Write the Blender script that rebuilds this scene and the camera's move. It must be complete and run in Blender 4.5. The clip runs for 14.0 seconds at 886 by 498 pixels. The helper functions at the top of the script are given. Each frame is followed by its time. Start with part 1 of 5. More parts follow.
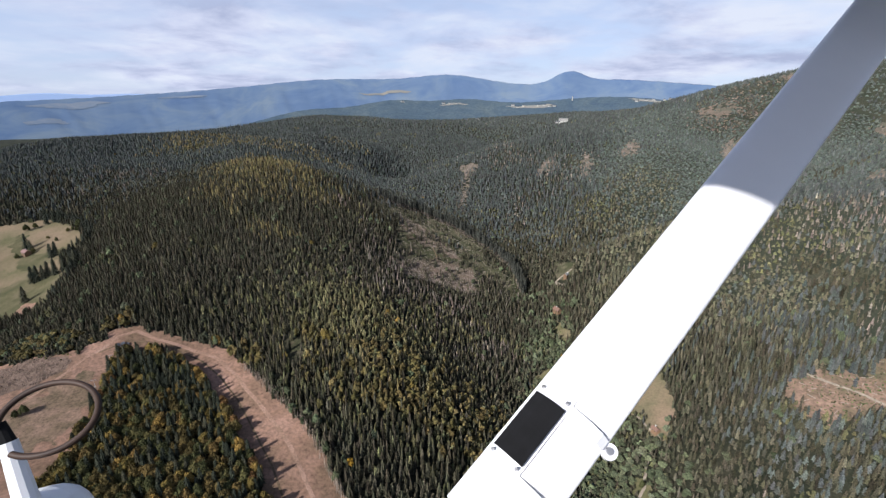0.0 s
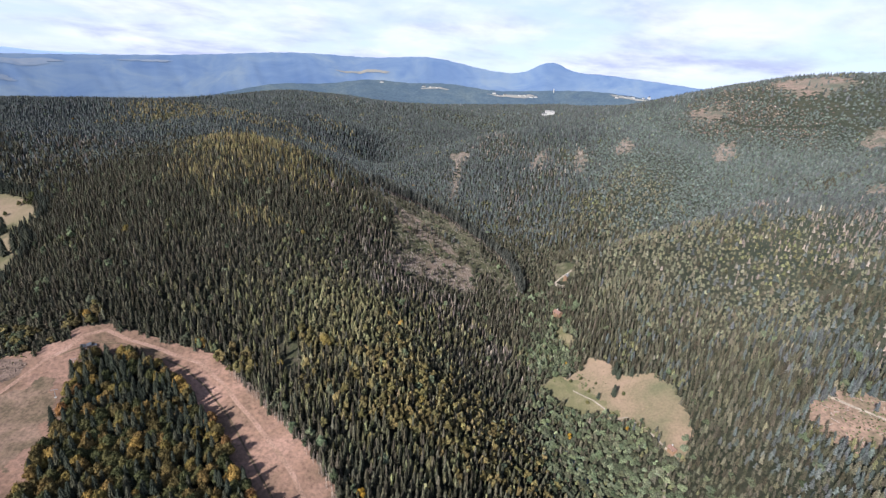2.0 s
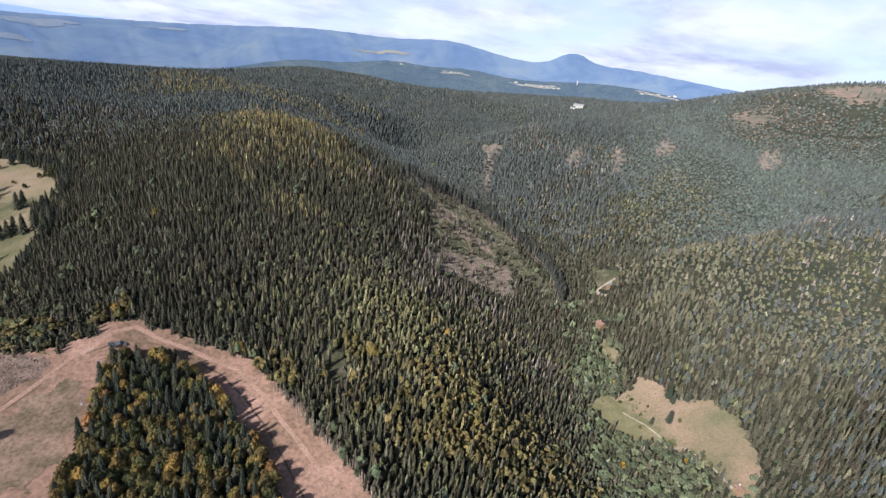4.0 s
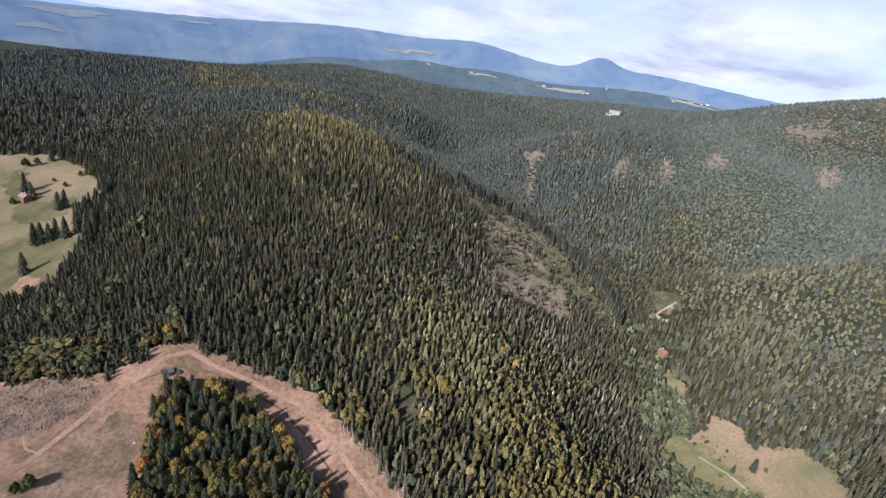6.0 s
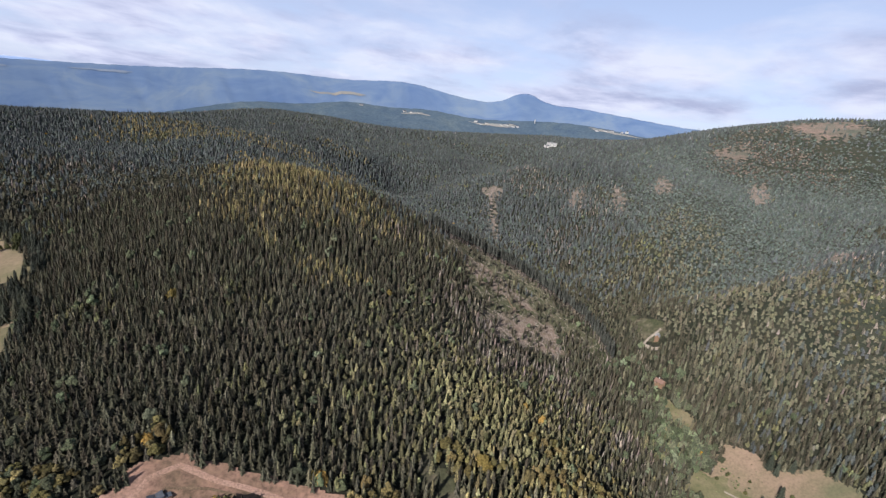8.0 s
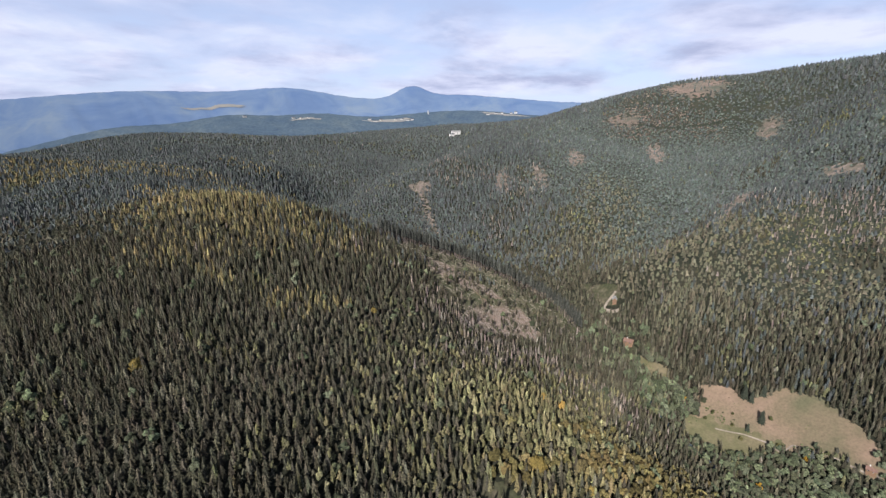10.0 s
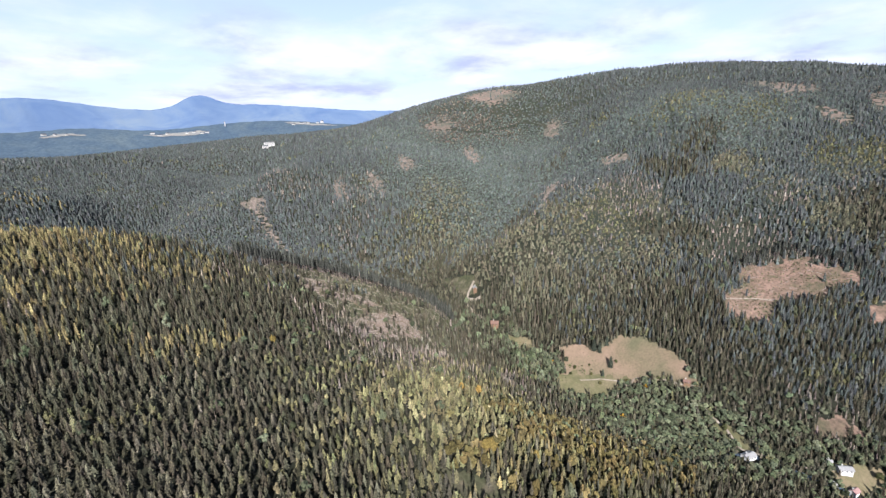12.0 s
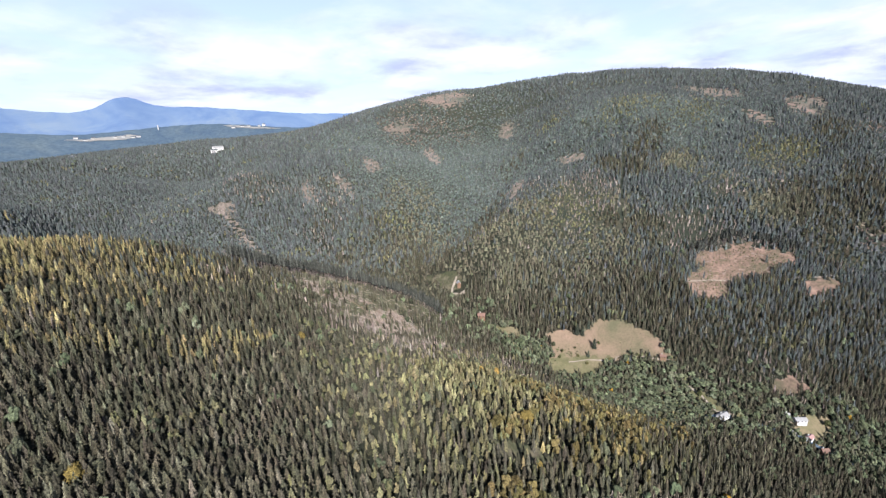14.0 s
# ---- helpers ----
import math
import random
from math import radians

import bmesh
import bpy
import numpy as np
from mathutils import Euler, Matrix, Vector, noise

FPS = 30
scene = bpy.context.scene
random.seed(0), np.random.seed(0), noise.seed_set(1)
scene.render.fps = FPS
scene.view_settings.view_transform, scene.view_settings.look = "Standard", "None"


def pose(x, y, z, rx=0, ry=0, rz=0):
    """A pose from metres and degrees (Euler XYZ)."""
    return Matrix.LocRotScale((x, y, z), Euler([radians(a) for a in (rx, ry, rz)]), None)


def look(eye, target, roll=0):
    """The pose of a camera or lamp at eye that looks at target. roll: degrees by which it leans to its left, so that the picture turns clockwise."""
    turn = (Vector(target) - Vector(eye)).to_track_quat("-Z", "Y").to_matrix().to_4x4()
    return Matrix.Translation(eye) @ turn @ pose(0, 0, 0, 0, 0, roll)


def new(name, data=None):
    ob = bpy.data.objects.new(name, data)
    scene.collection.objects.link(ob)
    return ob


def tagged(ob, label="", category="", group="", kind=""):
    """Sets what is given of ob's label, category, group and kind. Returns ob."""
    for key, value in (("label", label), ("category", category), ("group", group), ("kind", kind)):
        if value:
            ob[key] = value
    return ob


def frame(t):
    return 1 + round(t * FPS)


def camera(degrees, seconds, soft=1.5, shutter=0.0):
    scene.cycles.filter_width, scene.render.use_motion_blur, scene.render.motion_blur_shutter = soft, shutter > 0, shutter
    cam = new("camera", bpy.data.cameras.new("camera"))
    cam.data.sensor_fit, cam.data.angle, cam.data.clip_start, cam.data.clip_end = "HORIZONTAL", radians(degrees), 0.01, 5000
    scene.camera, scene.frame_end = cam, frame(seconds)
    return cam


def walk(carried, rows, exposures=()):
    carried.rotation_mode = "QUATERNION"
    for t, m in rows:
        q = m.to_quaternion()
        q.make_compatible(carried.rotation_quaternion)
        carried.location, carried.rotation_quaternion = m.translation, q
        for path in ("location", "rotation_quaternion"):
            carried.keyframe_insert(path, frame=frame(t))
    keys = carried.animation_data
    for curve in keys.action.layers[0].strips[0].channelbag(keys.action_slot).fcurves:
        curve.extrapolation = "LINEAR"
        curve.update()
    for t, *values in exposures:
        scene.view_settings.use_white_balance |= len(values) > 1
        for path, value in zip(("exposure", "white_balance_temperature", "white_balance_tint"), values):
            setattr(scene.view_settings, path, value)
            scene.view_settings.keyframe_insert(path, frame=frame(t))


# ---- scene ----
cam = camera(87.2, 14.0, soft=1.4)
METRES, EYE, TILT, LEAN, TURN = 450.0, 300.0, -17.0, 0.0, 0.0
ROWS = [
    (0.0, 0.0, 0.0, 0.0, 0.0, 0.0, -0.0),
    (0.5, -0.0232, 0.0229, 0.007, -0.73, -0.72, -0.66),
    (1.0, -0.0469, 0.046, 0.0137, -1.72, -1.14, -1.28),
    (1.5, -0.0706, 0.0691, 0.0205, -2.81, -1.32, -2.09),
    (2.0, -0.0947, 0.0922, 0.0267, -4.0, -1.7, -2.69),
    (4.5, -0.2197, 0.2055, 0.0572, -2.81, -3.75, -6.91),
    (5.0, -0.2464, 0.2276, 0.0621, -2.45, -3.97, -7.6),
    (5.5, -0.2735, 0.2491, 0.0675, -2.17, -4.06, -8.06),
    (6.0, -0.3012, 0.27, 0.0729, -1.65, -3.62, -8.15),
    (6.5, -0.3295, 0.2908, 0.0783, -3.06, -1.66, -7.44),
    (7.0, -0.3586, 0.3112, 0.0823, -5.31, 0.44, -6.79),
    (9.5, -0.51, 0.4065, 0.1041, -16.24, 0.96, 4.27),
    (10.0, -0.5416, 0.4245, 0.1095, -20.54, 0.57, 6.77),
    (10.5, -0.5739, 0.4426, 0.1148, -29.41, -0.6, 8.97),
    (11.0, -0.6065, 0.4601, 0.1203, -36.21, -1.83, 10.89),
    (11.5, -0.6392, 0.4773, 0.1265, -41.96, -2.78, 12.64),
    (12.0, -0.6723, 0.4938, 0.1323, -43.55, -2.68, 14.23),
    (12.5, -0.7055, 0.51, 0.1383, -46.14, -2.97, 15.31),
    (13.0, -0.739, 0.5261, 0.1441, -48.5, -3.61, 15.77),
    (13.5, -0.7726, 0.542, 0.15, -50.59, -3.93, 15.88),
    (14.0, -0.8064, 0.5578, 0.156, -51.1, -4.34, 15.93),
]
walk(cam, [(t, pose(0, 0, EYE, TILT, LEAN, TURN) @ pose(METRES * x, METRES * y, METRES * z, 90 + pitch, roll, yaw)) for t, x, y, z, yaw, pitch, roll in ROWS],
     exposures=[(0.0, 0.48, 6060, 12), (1.0, 0.78, 5940, 14), (2.0, 0.87, 5900, 14), (5.0, 0.79, 5980, 13), (6.0, 0.76, 6000, 13), (6.5, 0.64, 6040, 14), (7.0, 0.52, 6060, 15), (10.5, 0.56, 6070, 15), (12.0, 0.94, 5900, 15), (14.0, 0.97, 5900, 15)])

# ---- world, sun ----
SUN_AZ, SUN_EL = radians(-137), radians(31)      # azimuth clockwise from +y
SUN_DIR = Vector((math.sin(SUN_AZ) * math.cos(SUN_EL), math.cos(SUN_AZ) * math.cos(SUN_EL), math.sin(SUN_EL)))
sun = new("sun", bpy.data.lights.new("sun", "SUN"))
sun.data.energy, sun.data.angle, sun.data.color = 5.0, radians(0.6), (1.0, 0.945, 0.86)
sun.matrix_world = look(SUN_DIR * 1500, (0, 0, 0))


def link(nt, a, b):
    nt.links.new(a, b)


def node(nt, kind, **values):
    n = nt.nodes.new(kind)
    for key, value in values.items():
        if key in n.inputs:
            n.inputs[key].default_value = value
    return n


def ramp(nt, fac, *stops):
    n = nt.nodes.new("ShaderNodeValToRGB")
    el = n.color_ramp.elements
    while len(el) < len(stops):
        el.new(0.5)
    for e, (p, c) in zip(el, stops):
        e.position, e.color = p, (*c, 1)
    link(nt, fac, n.inputs[0])
    return n.outputs[0]


def blend(nt, fac, a, b, mode="MIX"):
    n = nt.nodes.new("ShaderNodeMix")
    n.data_type, n.blend_type = "RGBA", mode
    for value, slot in ((fac, 0), (a, 6), (b, 7)):
        if isinstance(value, bpy.types.NodeSocket):
            link(nt, value, n.inputs[slot])
        else:
            n.inputs[slot].default_value = value if slot == 0 else (*value, 1)
    return n.outputs[2]


def arith(nt, op, a, b):
    n = nt.nodes.new("ShaderNodeMath")
    n.operation = op
    for value, slot in ((a, 0), (b, 1)):
        if isinstance(value, bpy.types.NodeSocket):
            link(nt, value, n.inputs[slot])
        else:
            n.inputs[slot].default_value = value
    return n.outputs[0]


def noise_of(nt, vector, scale, detail=4.0, rough=0.55, distortion=0.0):
    n = node(nt, "ShaderNodeTexNoise", Scale=scale, Detail=detail, Roughness=rough, Distortion=distortion)
    link(nt, vector, n.inputs["Vector"])
    return n.outputs["Fac"]


world = bpy.data.worlds.new("sky")
scene.world = world
world.use_nodes = True
wt = world.node_tree
wt.nodes.clear()
sky = wt.nodes.new("ShaderNodeTexSky")
sky.sky_type, sky.sun_disc, sky.sun_elevation, sky.sun_rotation = "NISHITA", False, SUN_EL, SUN_AZ
sky.air_density, sky.dust_density, sky.altitude = 1.0, 1.5, 900
way = wt.nodes.new("ShaderNodeTexCoord").outputs["Generated"]
split = wt.nodes.new("ShaderNodeSeparateXYZ")
link(wt, way, split.inputs[0])
up = arith(wt, "ADD", arith(wt, "MAXIMUM", split.outputs[2], 0.0), 0.16)
deck = wt.nodes.new("ShaderNodeCombineXYZ")          # cloud deck as a flat layer overhead
link(wt, arith(wt, "DIVIDE", split.outputs[0], up), deck.inputs[0])
link(wt, arith(wt, "DIVIDE", split.outputs[1], up), deck.inputs[1])
deck = deck.outputs[0]
cover = noise_of(wt, deck, 0.80, 8.0, 0.55, 0.25)
body_ = noise_of(wt, deck, 1.35, 9.0, 0.58, 0.2)
high = ramp(wt, split.outputs[2], (0.12, (0, 0, 0)), (0.65, (1, 1, 1)))
mask = blend(wt, high, ramp(wt, cover, (0.40, (0, 0, 0)), (0.58, (1, 1, 1))), ramp(wt, cover, (0.52, (0, 0, 0)), (0.70, (0.6, 0.6, 0.6))))
tone = ramp(wt, body_, (0.40, (7.7, 8.0, 8.7)), (0.50, (6.5, 6.8, 8.1)), (0.62, (4.5, 4.9, 6.4)))
pale = blend(wt, high, blend(wt, 0.65, sky.outputs[0], (6.7, 7.5, 9.6)), sky.outputs[0])
shade = wt.nodes.new("ShaderNodeBackground")
shade.inputs[1].default_value = 0.074
link(wt, blend(wt, mask, pale, tone), shade.inputs[0])
link(wt, shade.outputs[0], wt.nodes.new("ShaderNodeOutputWorld").inputs[0])

# ---- materials ----


def material(name, rough=0.9, spec=0.2):
    m = bpy.data.materials.new(name)
    m.use_nodes = True
    nt = m.node_tree
    bs = nt.nodes["Principled BSDF"]
    bs.inputs["Roughness"].default_value = rough
    bs.inputs["Specular IOR Level"].default_value = spec
    bs.inputs["Diffuse Roughness"].default_value = 1.0 if rough > 0.7 else 0.0
    place = nt.nodes.new("ShaderNodeNewGeometry").outputs["Position"]
    return m, nt, bs, place


def bumped(nt, bs, fac, strength, distance):
    n = node(nt, "ShaderNodeBump", Strength=strength, Distance=distance)
    link(nt, fac, n.inputs["Height"])
    link(nt, n.outputs[0], bs.inputs["Normal"])


def ground_mat(name, dark, mid, light, coarse=0.03, fine=0.6, relief=0.6, grain=1.0):
    """Soil or turf: two scales of mottling and a fine relief."""
    m, nt, bs, p = material(name, 0.95, 0.1)
    a, b = noise_of(nt, p, coarse, 5.0, 0.6, 0.3), noise_of(nt, p, fine, 5.0, 0.65)
    c = ramp(nt, a, (0.32, dark), (0.5, mid), (0.68, light))
    c2 = ramp(nt, b, (0.28, (1 - 0.5 * grain, 1 - 0.48 * grain, 1 - 0.48 * grain)), (0.5, (1, 1, 1)), (0.72, (1 + 0.4 * grain, 1 + 0.36 * grain, 1 + 0.3 * grain)))
    link(nt, blend(nt, 1.0, c, c2, "MULTIPLY"), bs.inputs["Base Color"])
    bumped(nt, bs, b, 0.6, relief)
    return m


def floor_mat():
    """Needle litter under the spruces, near-black, turning lighter and greener past the valley."""
    m, nt, bs, p = material("forest_floor", 0.95, 0.1)
    a, c = noise_of(nt, p, 0.03, 5.0, 0.6, 0.3), noise_of(nt, p, 0.6, 5.0, 0.65)
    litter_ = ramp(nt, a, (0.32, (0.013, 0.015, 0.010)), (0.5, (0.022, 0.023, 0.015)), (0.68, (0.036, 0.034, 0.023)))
    far_floor = ramp(nt, a, (0.32, (0.026, 0.031, 0.022)), (0.5, (0.036, 0.040, 0.028)), (0.68, (0.052, 0.050, 0.034)))
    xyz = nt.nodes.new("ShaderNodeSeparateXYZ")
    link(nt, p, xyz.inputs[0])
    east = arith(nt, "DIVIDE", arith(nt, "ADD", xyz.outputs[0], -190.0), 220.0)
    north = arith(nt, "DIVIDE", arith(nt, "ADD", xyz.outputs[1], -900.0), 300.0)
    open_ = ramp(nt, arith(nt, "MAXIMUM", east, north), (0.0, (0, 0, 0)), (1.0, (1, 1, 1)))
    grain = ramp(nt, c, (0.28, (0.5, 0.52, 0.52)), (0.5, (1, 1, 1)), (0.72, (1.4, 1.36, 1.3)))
    link(nt, blend(nt, 1.0, blend(nt, open_, litter_, far_floor), grain, "MULTIPLY"), bs.inputs["Base Color"])
    bumped(nt, bs, c, 0.6, 0.6)
    return m


def leaf_mat(name):
    """Foliage: every tree has its own colour, mottled by sprays of twigs."""
    m, nt, bs, p = material(name, 0.9, 0.06)
    att = nt.nodes.new("ShaderNodeAttribute")
    att.attribute_name = "leaf"
    b = noise_of(nt, p, 1.1, 4.0, 0.75)
    c2 = ramp(nt, b, (0.34, (0.32, 0.34, 0.34)), (0.5, (1, 1, 1)), (0.66, (2.0, 1.95, 1.8)))
    link(nt, blend(nt, 1.0, att.outputs["Color"], c2, "MULTIPLY"), bs.inputs["Base Color"])
    bumped(nt, bs, noise_of(nt, p, 1.8, 3.0, 0.65), 1.0, 0.8)
    return m


def plain_mat(name, colour, rough=0.7, vary=0.25, scale=1.5, metal=0.0):
    m, nt, bs, p = material(name, rough, 0.3)
    bs.inputs["Metallic"].default_value = metal
    b = noise_of(nt, p, scale, 5.0, 0.6)
    lo, hi = [c * (1 - vary) for c in colour], [min(1, c * (1 + vary)) for c in colour]
    link(nt, ramp(nt, b, (0.3, lo), (0.7, hi)), bs.inputs["Base Color"])
    return m


EARTH = ground_mat("bare_earth", (0.135, 0.096, 0.062), (0.250, 0.155, 0.110), (0.360, 0.225, 0.170), 0.028, 0.4, 0.5)
WEEDS = ground_mat("weedy_soil", (0.120, 0.096, 0.060), (0.190, 0.136, 0.092), (0.280, 0.188, 0.138), 0.07, 0.5, 0.4)
HAY = ground_mat("mown_meadow", (0.110, 0.104, 0.060), (0.168, 0.130, 0.084), (0.222, 0.156, 0.110), 0.022, 0.45, 0.3, 0.45)
TURF = ground_mat("dry_meadow", (0.128, 0.122, 0.062), (0.185, 0.152, 0.090), (0.245, 0.182, 0.120), 0.022, 0.45, 0.3, 0.45)
SCRUB = ground_mat("cleared_slope", (0.038, 0.044, 0.022), (0.060, 0.059, 0.034), (0.105, 0.088, 0.062), 0.07, 0.35, 0.8)
HEATH = ground_mat("rusty_heath", (0.072, 0.076, 0.058), (0.112, 0.096, 0.076), (0.165, 0.120, 0.096), 0.02, 0.3, 0.8)
CUT = ground_mat("felled_clearing", (0.090, 0.080, 0.050), (0.150, 0.106, 0.077), (0.215, 0.145, 0.110), 0.045, 0.3, 0.8)
SCREE = ground_mat("stony_scar", (0.080, 0.074, 0.056), (0.125, 0.105, 0.084), (0.190, 0.152, 0.126), 0.09, 0.4, 0.8)
SLASH = ground_mat("dry_slash", (0.062, 0.056, 0.038), (0.105, 0.083, 0.060), (0.165, 0.122, 0.096), 0.06, 0.5, 0.8)
RAW = ground_mat("churned_soil", (0.095, 0.070, 0.053), (0.165, 0.118, 0.090), (0.240, 0.172, 0.136), 0.12, 0.7, 0.6)
LAWN = ground_mat("green_lawn", (0.078, 0.080, 0.038), (0.115, 0.106, 0.056), (0.160, 0.132, 0.080), 0.05, 0.5, 0.3, 0.45)
GRAVEL = ground_mat("gravel_road", (0.17, 0.145, 0.115), (0.23, 0.195, 0.155), (0.29, 0.25, 0.20), 0.1, 1.2, 0.1)
FLOOR = floor_mat()
LEAF = leaf_mat("foliage")
BARK = plain_mat("bark", (0.085, 0.065, 0.050), 0.95, 0.4, 3.0)
DEADWOOD = plain_mat("dead_wood", (0.24, 0.20, 0.17), 0.9, 0.35, 2.0)


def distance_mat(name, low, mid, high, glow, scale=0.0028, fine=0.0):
    """Far ranges: the haze of the air between is put into colour and glow."""
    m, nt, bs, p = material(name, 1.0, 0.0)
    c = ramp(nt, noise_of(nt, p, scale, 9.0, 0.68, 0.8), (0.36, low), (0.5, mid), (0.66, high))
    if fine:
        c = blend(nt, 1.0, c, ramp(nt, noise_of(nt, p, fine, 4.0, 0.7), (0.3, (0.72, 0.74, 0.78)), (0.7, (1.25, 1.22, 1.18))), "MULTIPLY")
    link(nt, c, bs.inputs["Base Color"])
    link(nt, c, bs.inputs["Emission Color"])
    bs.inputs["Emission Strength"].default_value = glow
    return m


# painted haze: bluer and paler the farther the range stands
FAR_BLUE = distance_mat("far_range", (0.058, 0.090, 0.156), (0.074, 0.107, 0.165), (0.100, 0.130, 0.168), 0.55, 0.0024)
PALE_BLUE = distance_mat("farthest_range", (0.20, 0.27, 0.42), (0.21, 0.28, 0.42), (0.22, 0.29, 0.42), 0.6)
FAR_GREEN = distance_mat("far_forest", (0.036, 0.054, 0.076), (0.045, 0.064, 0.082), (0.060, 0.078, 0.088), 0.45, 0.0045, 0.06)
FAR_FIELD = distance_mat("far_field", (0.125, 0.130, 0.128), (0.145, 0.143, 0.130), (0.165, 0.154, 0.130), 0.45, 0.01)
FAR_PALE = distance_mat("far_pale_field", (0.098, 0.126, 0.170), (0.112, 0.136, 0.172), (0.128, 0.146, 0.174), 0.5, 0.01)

# ---- the land ----
MASSIFS = [  # broad rises and basins: x, y, radius, height
    (1904, 1452, 730, 223), (48, -598, 304, -52), (-600, 1365, 480, 192), (1416, 306, 364, 85),
    (486, 2363, 533, 103), (348, 935, 477, -79), (-1426, -366, 474, -30), (1059, 1273, 378, 219),
    (-1782, 2105, 629, -69), (1013, -38, 518, 91), (-582, 502, 492, -5), (2712, 687, 587, 177),
    (-818, 2393, 412, 167), (-1376, 844, 638, -87), (1172, 3486, 814, 47), (-854, -1048, 624, -41),
    (1098, 1852, 451, 28), (-958, 2100, 295, -124), (381, -69, 398, -20), (74, -951, 458, -158),
    (-1016, 54, 454, -27), (-2568, 42, 806, -24), (1742, 475, 312, 69), (1789, -611, 484, 28),
]
SPURS = [  # ridges, side valleys: x, y, radius, height
    (343, 1293, 200, 94), (-238, 675, 180, 87), (428, 412, 229, 49), (188, 1484, 152, -63),
    (-218, 175, 201, 13), (-846, 815, 197, 15), (145, 617, 176, -106), (979, 579, 189, 14),
    (900, 993, 129, -87), (-141, 1270, 126, -53), (0, 1569, 151, 40), (179, 63, 205, -56),
    (-575, 1348, 244, -57), (1316, 1426, 274, -91), (1039, 430, 188, 24), (-492, 387, 213, -45),
    (1166, 1871, 248, -40), (-1045, 1003, 341, 52), (785, 637, 166, 61), (155, 183, 184, -32),
    (248, -211, 278, -97), (1445, 835, 285, 63), (1096, 3, 191, 1), (474, 811, 187, 27),
]
KNOLLS = [  # knolls, hollows, benches: x, y, radius, height
    (493, 1068, 94, 17), (339, 632, 74, 21), (153, 380, 92, -62), (-78, 401, 75, 18),
    (-155, 1128, 116, -19), (637, 1103, 85, -36), (198, 870, 88, -23), (-609, 486, 99, 8),
    (711, 411, 107, 0), (531, 831, 109, -87), (259, 723, 99, -7), (-571, 234, 139, 26),
    (190, 177, 80, -23), (392, 376, 70, -45), (-650, 1084, 108, -15), (528, 901, 73, 26),
    (-182, 368, 70, -14), (222, 438, 101, 33), (79, 702, 99, 23), (752, 776, 92, -14),
    (-556, 680, 98, 4), (749, 197, 92, -9), (-320, 491, 91, 32), (-262, 563, 86, -27),
]

RIDGES = [  # x, y, reach along and across, bearing, height
    (-120, 1500, 222, 101, 0, -24), (440, 220, 222, 101, 45, -23), (840, 1020, 222, 101, 45, -17), (-720, 980, 222, 101, 0, -17),
    (80, 1860, 222, 101, 90, 15), (1200, 620, 222, 101, 90, -12), (-680, 1420, 222, 101, 0, -9), (-440, 1900, 222, 101, 0, 6),
    (-120, 940, 95, 95, 0, -18), (320, 1940, 95, 95, 0, 5), (320, 660, 141, 64, 0, 57), (400, 1340, 141, 64, 135, -29),
    (-320, 1260, 141, 64, 45, 17), (200, 860, 141, 64, 45, 17), (480, 540, 141, 64, 0, -20), (880, 700, 141, 64, 0, 10),
]
SIDE_VALLEYS = [  # x, y, reach along and across, bearing, height
    (120, 580, 141, 64, 90, -6), (-1000, 1180, 141, 64, 90, 12), (-280, 380, 141, 64, 45, 8), (400, 1700, 141, 64, 45, -8),
    (120, 220, 141, 64, 0, -8), (600, 180, 141, 64, 0, -7), (920, 420, 141, 64, 0, -4), (520, 740, 65, 65, 0, 44),
    (360, 780, 65, 65, 0, -38), (680, 900, 65, 65, 0, -15), (-600, 1180, 65, 65, 0, 17), (1120, 1060, 65, 65, 0, -16),
    (-440, 1020, 65, 65, 0, 9), (-720, 1060, 65, 65, 0, -10), (760, 1100, 65, 65, 0, -10), (960, 820, 65, 65, 0, 6),
]
SHOULDERS = [  # x, y, reach along and across, bearing, height
    (120, 1180, 96, 44, 0, 29), (-80, 1260, 96, 44, 45, -35), (-200, 1260, 96, 44, 90, 15), (40, 1100, 96, 44, 0, 15),
    (-80, 1660, 96, 44, 0, -12), (160, 1340, 96, 44, 0, -19), (-280, 780, 96, 44, 0, 14), (360, 900, 96, 44, 45, 15),
    (240, 700, 96, 44, 90, 15), (560, 1180, 96, 44, 0, 8), (600, 660, 96, 44, 0, -13), (40, 1460, 96, 44, 45, 6),
    (960, 1100, 96, 44, 90, 6), (240, 1380, 96, 44, 90, 6), (320, 1060, 96, 44, 45, -10), (-520, 1300, 96, 44, 0, 3),
]
BENCHES = [  # x, y, reach along and across, bearing, height
    (-40, 780, 96, 44, 0, 5), (560, 860, 96, 44, 90, 14), (-40, 1260, 96, 44, 90, 13), (200, 1100, 96, 44, 90, 6),
    (40, 980, 96, 44, 135, -8), (-240, 860, 96, 44, 90, -9), (560, 420, 96, 44, 135, 7), (80, 620, 96, 44, 0, -9),
    (480, 1380, 96, 44, 45, -14), (-240, 1300, 96, 44, 0, 19), (-480, 860, 96, 44, 45, -5), (800, 860, 96, 44, 0, -14),
    (760, 740, 96, 44, 45, 12), (640, 820, 96, 44, 135, -11), (400, 420, 96, 44, 45, 5), (600, 980, 96, 44, 0, -9),
]
